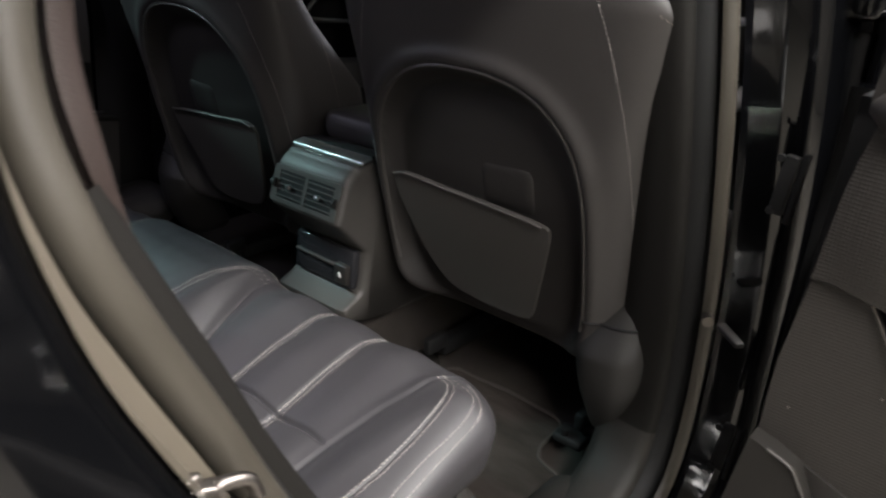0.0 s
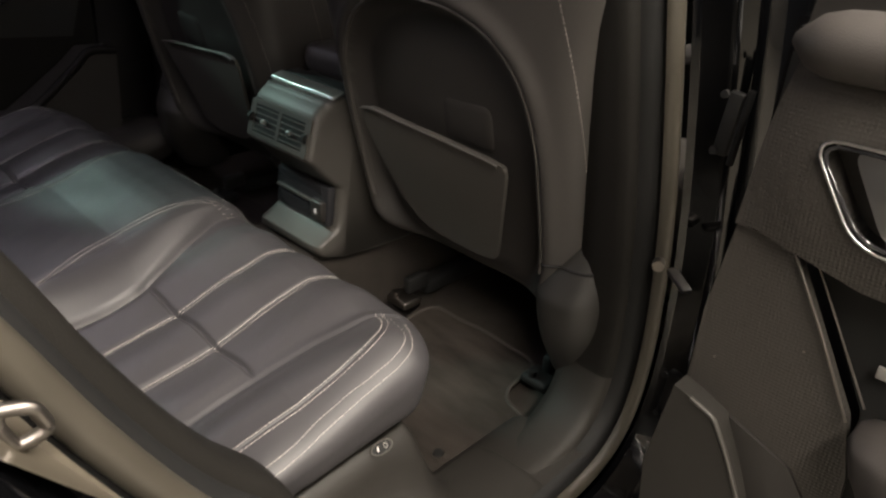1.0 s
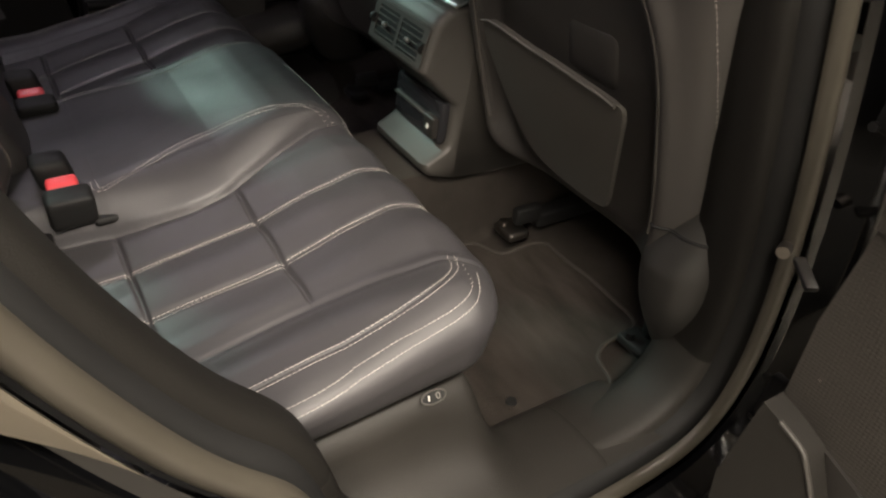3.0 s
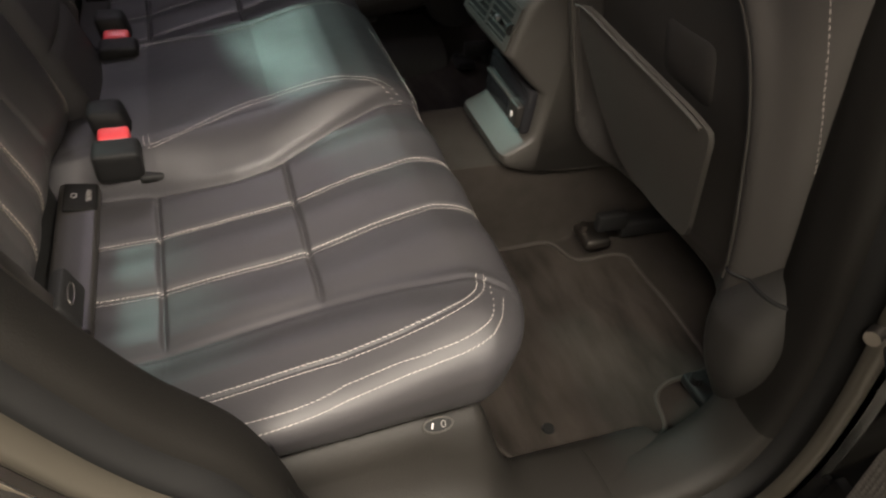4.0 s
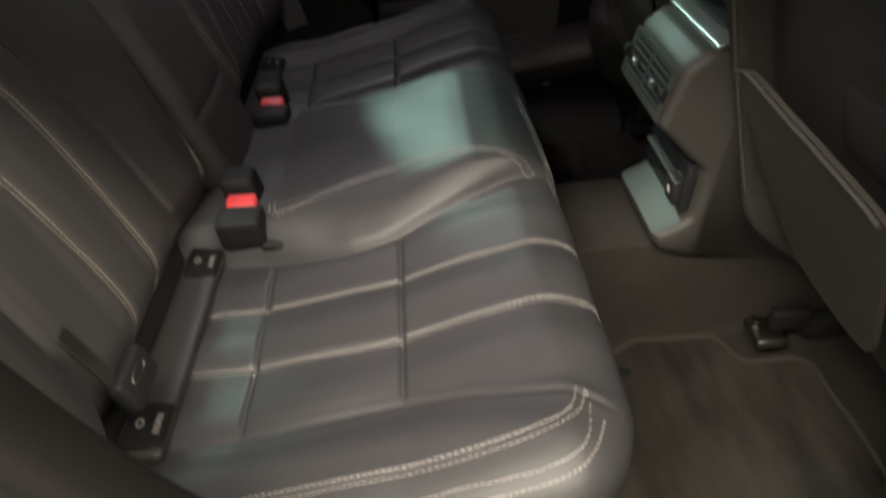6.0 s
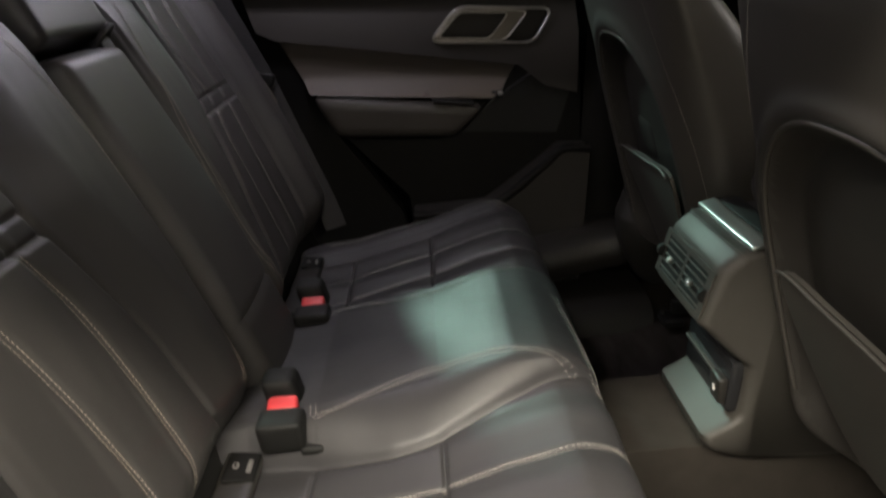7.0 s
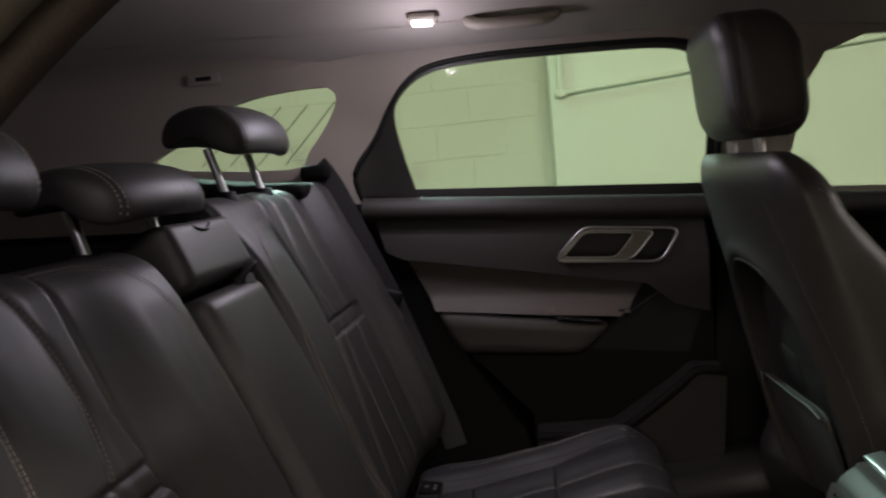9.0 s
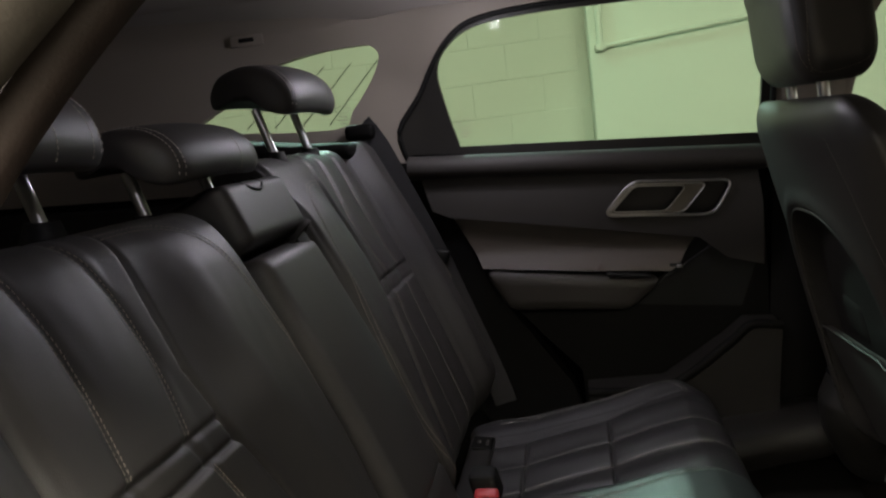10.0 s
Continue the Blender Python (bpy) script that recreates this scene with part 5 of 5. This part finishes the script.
part("top_strip", block((1.170, CY, 0.4195), (0.022, 0.164, 0.006), 0.0025, (3, 8, 1), lambda x, y, z: (x, y, z + 0.25 * (x - 1.170))), CHROME, console, "satin chrome strip")
part("gap_strip", block((1.196, CY, 0.4225), (0.028, 0.158, 0.004), 0.0015, (2, 4, 1)), BLACKRUB, console)
part("armrest_lid", block((1.40, CY, 0.440), (0.36, 0.170, 0.050), 0.020, (8, 6, 3)), LEATHER_LIT, console, "padded leather armrest lid")
face = lambda v: (1.1085 + 0.0155 * v, 0.339 + 0.049 * v)
vent = part("vent_frame", sheet(fillet([(-0.078, -0.06), (-0.078, 1.06), (0.078, 1.06), (0.078, -0.06)], 0.012, 3), lambda a, b, d: (face(b)[0] - 0.0022 + d, CY + a, face(b)[1]), 0.003, [[(-0.064, 0.06), (-0.064, 0.94), (-0.004, 0.94), (-0.004, 0.06)], [(0.004, 0.06), (0.004, 0.94), (0.064, 0.94), (0.064, 0.06)]], 0.2), GREYPLAS, console, "two rear air vents", smooth=False)
part("vent_back", sheet([(-0.066, 0.02), (-0.066, 0.98), (0.066, 0.98), (0.066, 0.02)], lambda a, b, d: (face(b)[0] - 0.0006 + d, CY + a, face(b)[1]), 0.0005, (), 0.2), BLACKRUB, console)
for y0 in (-0.034, 0.034):
    for k in range(5):
        v = 0.16 + 0.17 * k
        part("slat", bar((face(v)[0] - 0.0022, CY + y0 - 0.030, face(v)[1]), (face(v)[0] - 0.0022, CY + y0 + 0.030, face(v)[1]), 0.0024, 0.0016, 0.0006), GREYPLAS, vent)
    part("tab", block((face(0.5)[0] - 0.006, CY + y0, face(0.5)[1]), (0.007, 0.009, 0.007), 0.002, (1, 2, 1)), CHROME, vent, "small bright vent tab")
for y0 in (-0.071, 0.071):
    part("thumb_wheel", tube([(face(0.5)[0] - 0.003, CY + y0 - 0.003, face(0.5)[1]), (face(0.5)[0] - 0.003, CY + y0 + 0.003, face(0.5)[1])], 0.0075, 12), BLACKRUB, vent)

# ---- floor mat ----
mat = empty("floor_mat", "dark brown-black pile floor mat with a stitched edge", "floor mat")
MO = [(1.003, -0.485), (0.995, -0.44), (1.0, -0.25), (1.04, -0.19), (1.082, -0.158), (1.112, -0.140), (1.200, -0.146), (1.216, -0.157), (1.226, -0.205), (1.240, -0.216), (1.286, -0.223), (1.301, -0.238), (1.304, -0.43), (1.293, -0.460), (1.235, -0.455), (1.214, -0.469), (1.209, -0.508), (1.198, -0.518), (1.10, -0.511), (1.016, -0.503)]
mo = curved(fillet(MO, 0.014, 4), 2)


def mat_z(a, b):
    return 0.035 * sstep(1.15, 1.35, a) + 0.012 + 0.0018 * math.sin(b * 48 + 0.8 * math.sin(a * 9)) + 0.001 * noise.noise(Vector((a * 30, b * 30, 0)))


part("mat_body", sheet(mo, lambda a, b, d: (a, b, mat_z(a, b) - d), 0.008, (), 0.012), MAT, mat)
part("edge_binding", tube([(a, b, mat_z(a, b) + 0.002) for a, b in dense(mo, 0.01)], 0.0030, 7, True), material("mat_binding", (0.038, 0.032, 0.027), 0.9), mat, "lighter stitched binding")
for x, y in ((1.071, -0.471), (1.083, -0.200)):
    part("fixing_stud", tube([(x, y, mat_z(x, y) - 0.002), (x, y, mat_z(x, y) + 0.003)], [0.009, 0.007], 12), BLACKRUB, mat, "black mat fixing stud")
mat2 = part("floor_mat", sheet([(a, -b) for a, b in mo], lambda a, b, d: (a, b, floor_z(a, b) + 0.012 - d), 0.008, (), 0.04), MAT)
tagged(mat2, "dark pile floor mat in the far footwell", "floor mat")

# ---- roof fittings ----
lamp = empty("courtesy_lamp", "lit white courtesy lamp beside the headliner", "lamp")
part("housing", block((0.63, 0.555, 1.032), (0.052, 0.026, 0.012), 0.005, (3, 2, 1), lambda x, y, z: (x, y, z - 0.35 * (y - 0.555))), BEIGE, lamp)
part("lens", block((0.63, 0.554, 1.0255), (0.034, 0.013, 0.006), 0.0025, (2, 2, 1), lambda x, y, z: (x, y, z - 0.35 * (y - 0.553))), glow("lit_lens", (1.0, 0.95, 0.95), 25.0), lamp, "bright white lens")
copy_thing(lamp, Matrix.Translation((0, -0.06, 0)) @ Matrix.Scale(-1, 4, (0, 1, 0)))
grab = empty("grab_handle", "beige folding grab handle above the rear window", "grab handle")
part("grip", tube(smooth_line([(0.708, 0.602, 1.040), (0.714, 0.586, 1.028), (0.735, 0.577, 1.022), (0.785, 0.575, 1.023), (0.832, 0.577, 1.026), (0.853, 0.586, 1.032), (0.859, 0.602, 1.044)], 6), 0.0135, 12, flat=0.8), BEIGE, grab)
hook = empty("coat_hook", "small dark recessed coat hook in beige trim", "coat hook")
part("plate", block((0.20, 0.607, 0.951), (0.056, 0.006, 0.020), 0.0025, (3, 1, 2), lambda x, y, z: (x, y + 0.42 * (x - 0.20) - 0.13 * (z - 0.951), z + 0.12 * (x - 0.20))), BEIGE, hook)
part("slot", block((0.20, 0.6035, 0.952), (0.026, 0.005, 0.008), 0.002, (2, 1, 1), lambda x, y, z: (x, y + 0.42 * (x - 0.20), z + 0.12 * (x - 0.20))), BLACKRUB, hook)


# ---- front of the cabin ----
dash = empty("dashboard", "dark dashboard with a grey-lit lower panel", "dashboard")
part("top", block((2.05, 0.0, 0.62), (0.36, 1.44, 0.24), 0.08, (6, 16, 6)), PLASTIC, dash)
part("centre_panel", block((1.84, 0.0, 0.50), (0.04, 0.26, 0.22), 0.012, (2, 6, 4), lambda x, y, z: (x + 0.6 * (z - 0.5), y, z)), SCREEN, dash, "black glass centre screen")
part("lower_panel", block((1.72, 0.0, 0.40), (0.14, 0.22, 0.05), 0.02, (4, 6, 2)), GREYPLAS, dash)
bulk = part("wall_front", block((2.33, 0.0, 0.26), (0.04, 1.52, 0.74), 0.01, (2, 6, 4)), PLASTIC)
tagged(bulk, "dark bulkhead in front of the footwells", "bulkhead", kind="structure")
wheel = empty("steering_wheel", "black leather steering wheel with satin spokes", "steering wheel")
WC = Vector((1.72, -0.365, 0.62))
wp = lambda r, t: WC + Vector((0.42 * r * math.sin(t), r * math.cos(t), 0.907 * r * math.sin(t)))
part("rim", tube([wp(0.18, t) for t in span(0, math.tau, 40)[:-1]], 0.016, 10, True), LEATHER_LIT, wheel)
part("hub", block(tuple(WC), (0.06, 0.16, 0.11), 0.025, (3, 5, 4)), PLASTIC, wheel)
for t in (0.1, math.pi - 0.1, -math.pi / 2):
    part("spoke", bar(wp(0.06, t), wp(0.175, t), 0.03, 0.012), CHROME, wheel)

# ---- outside, seen through glass ----
mirror = empty("door_mirror", "black exterior door mirror beyond the front window", "door mirror")
part("housing", block((1.98, 1.02, 0.80), (0.12, 0.24, 0.16), 0.05, (5, 8, 6)), PAINT, mirror)
part("mirror_glass", block((1.915, 1.02, 0.80), (0.008, 0.20, 0.12), 0.003, (2, 4, 4)), CHROME, mirror)
part("stalk", block((2.0, 0.86, 0.72), (0.06, 0.14, 0.04), 0.015, (2, 3, 2)), PAINT, mirror)

pipe = empty("wall_pipe", "cream painted conduit with a bracket on the garage wall", "pipe")
part("riser", tube([(0.985, 3.46, 1.13), (0.985, 3.46, 2.45)], 0.018, 10), WALLP, pipe)
part("bracket", block((0.985, 3.47, 1.15), (0.06, 0.05, 0.04), 0.01, (2, 2, 2)), WALLP, pipe)
part("run", tube([(0.99, 3.46, 1.15), (1.75, 3.46, 1.202), (6.0, 3.46, 1.49)], 0.012, 8), WALLP, pipe)

# The cabin's far side and roof lie square to the car, whose nose stands lower than its tail.
LEVEL = Matrix(((0.990, 0, 0.072, -0.050), (0, 0.97, 0, -0.060), (-0.068, 0, 0.983, 0.072), (0, 0, 0, 1)))
for top in (liner, shell, trim_far, rail, seal, win_1, win_2, win_3, lower, outer, bpost, bpost2, tail, win_4, boot, shelf, far_door_ob, front_door, hr_far, hr_mid, hr_near, lamp, grab, hook, sill_far, mirror):
    for ob in (top, *top.children_recursive):
        if ob.data:
            ob.data.transform(LEVEL)

part("bin_foot", block((1.10, 0.575, 0.150), (0.26, 0.15, 0.085), 0.040, (12, 8, 5), lambda x, y, z: (x, y - 0.02 * sstep(1.15, 1.0, x), z + 0.12 * (x - 1.10))), SHELL, far_door_ob, "rounded dark foot of the door bin")

# blocks of the far wall, joints left open between them
bm = block((0, 0, 0), (0.4415, 0.008, 0.212), 0.004, (1, 1, 1))
bme = bpy.data.meshes.new("block")
bmesh.ops.recalc_face_normals(bm, faces=bm.faces)
bm.to_mesh(bme)
bm.free()
bme.materials.append(WALLP)
for row in range(8):
    for col in range(9):
        ob = new("block", bme)
        ob.location = (-2.45 + 0.4425 * col + (0.22 if row % 2 else 0), 3.898, 0.311 + 0.216 * row)
        if ob.location.x > 0.72:
            bpy.data.objects.remove(ob)
            continue
        ob.parent = wall_far
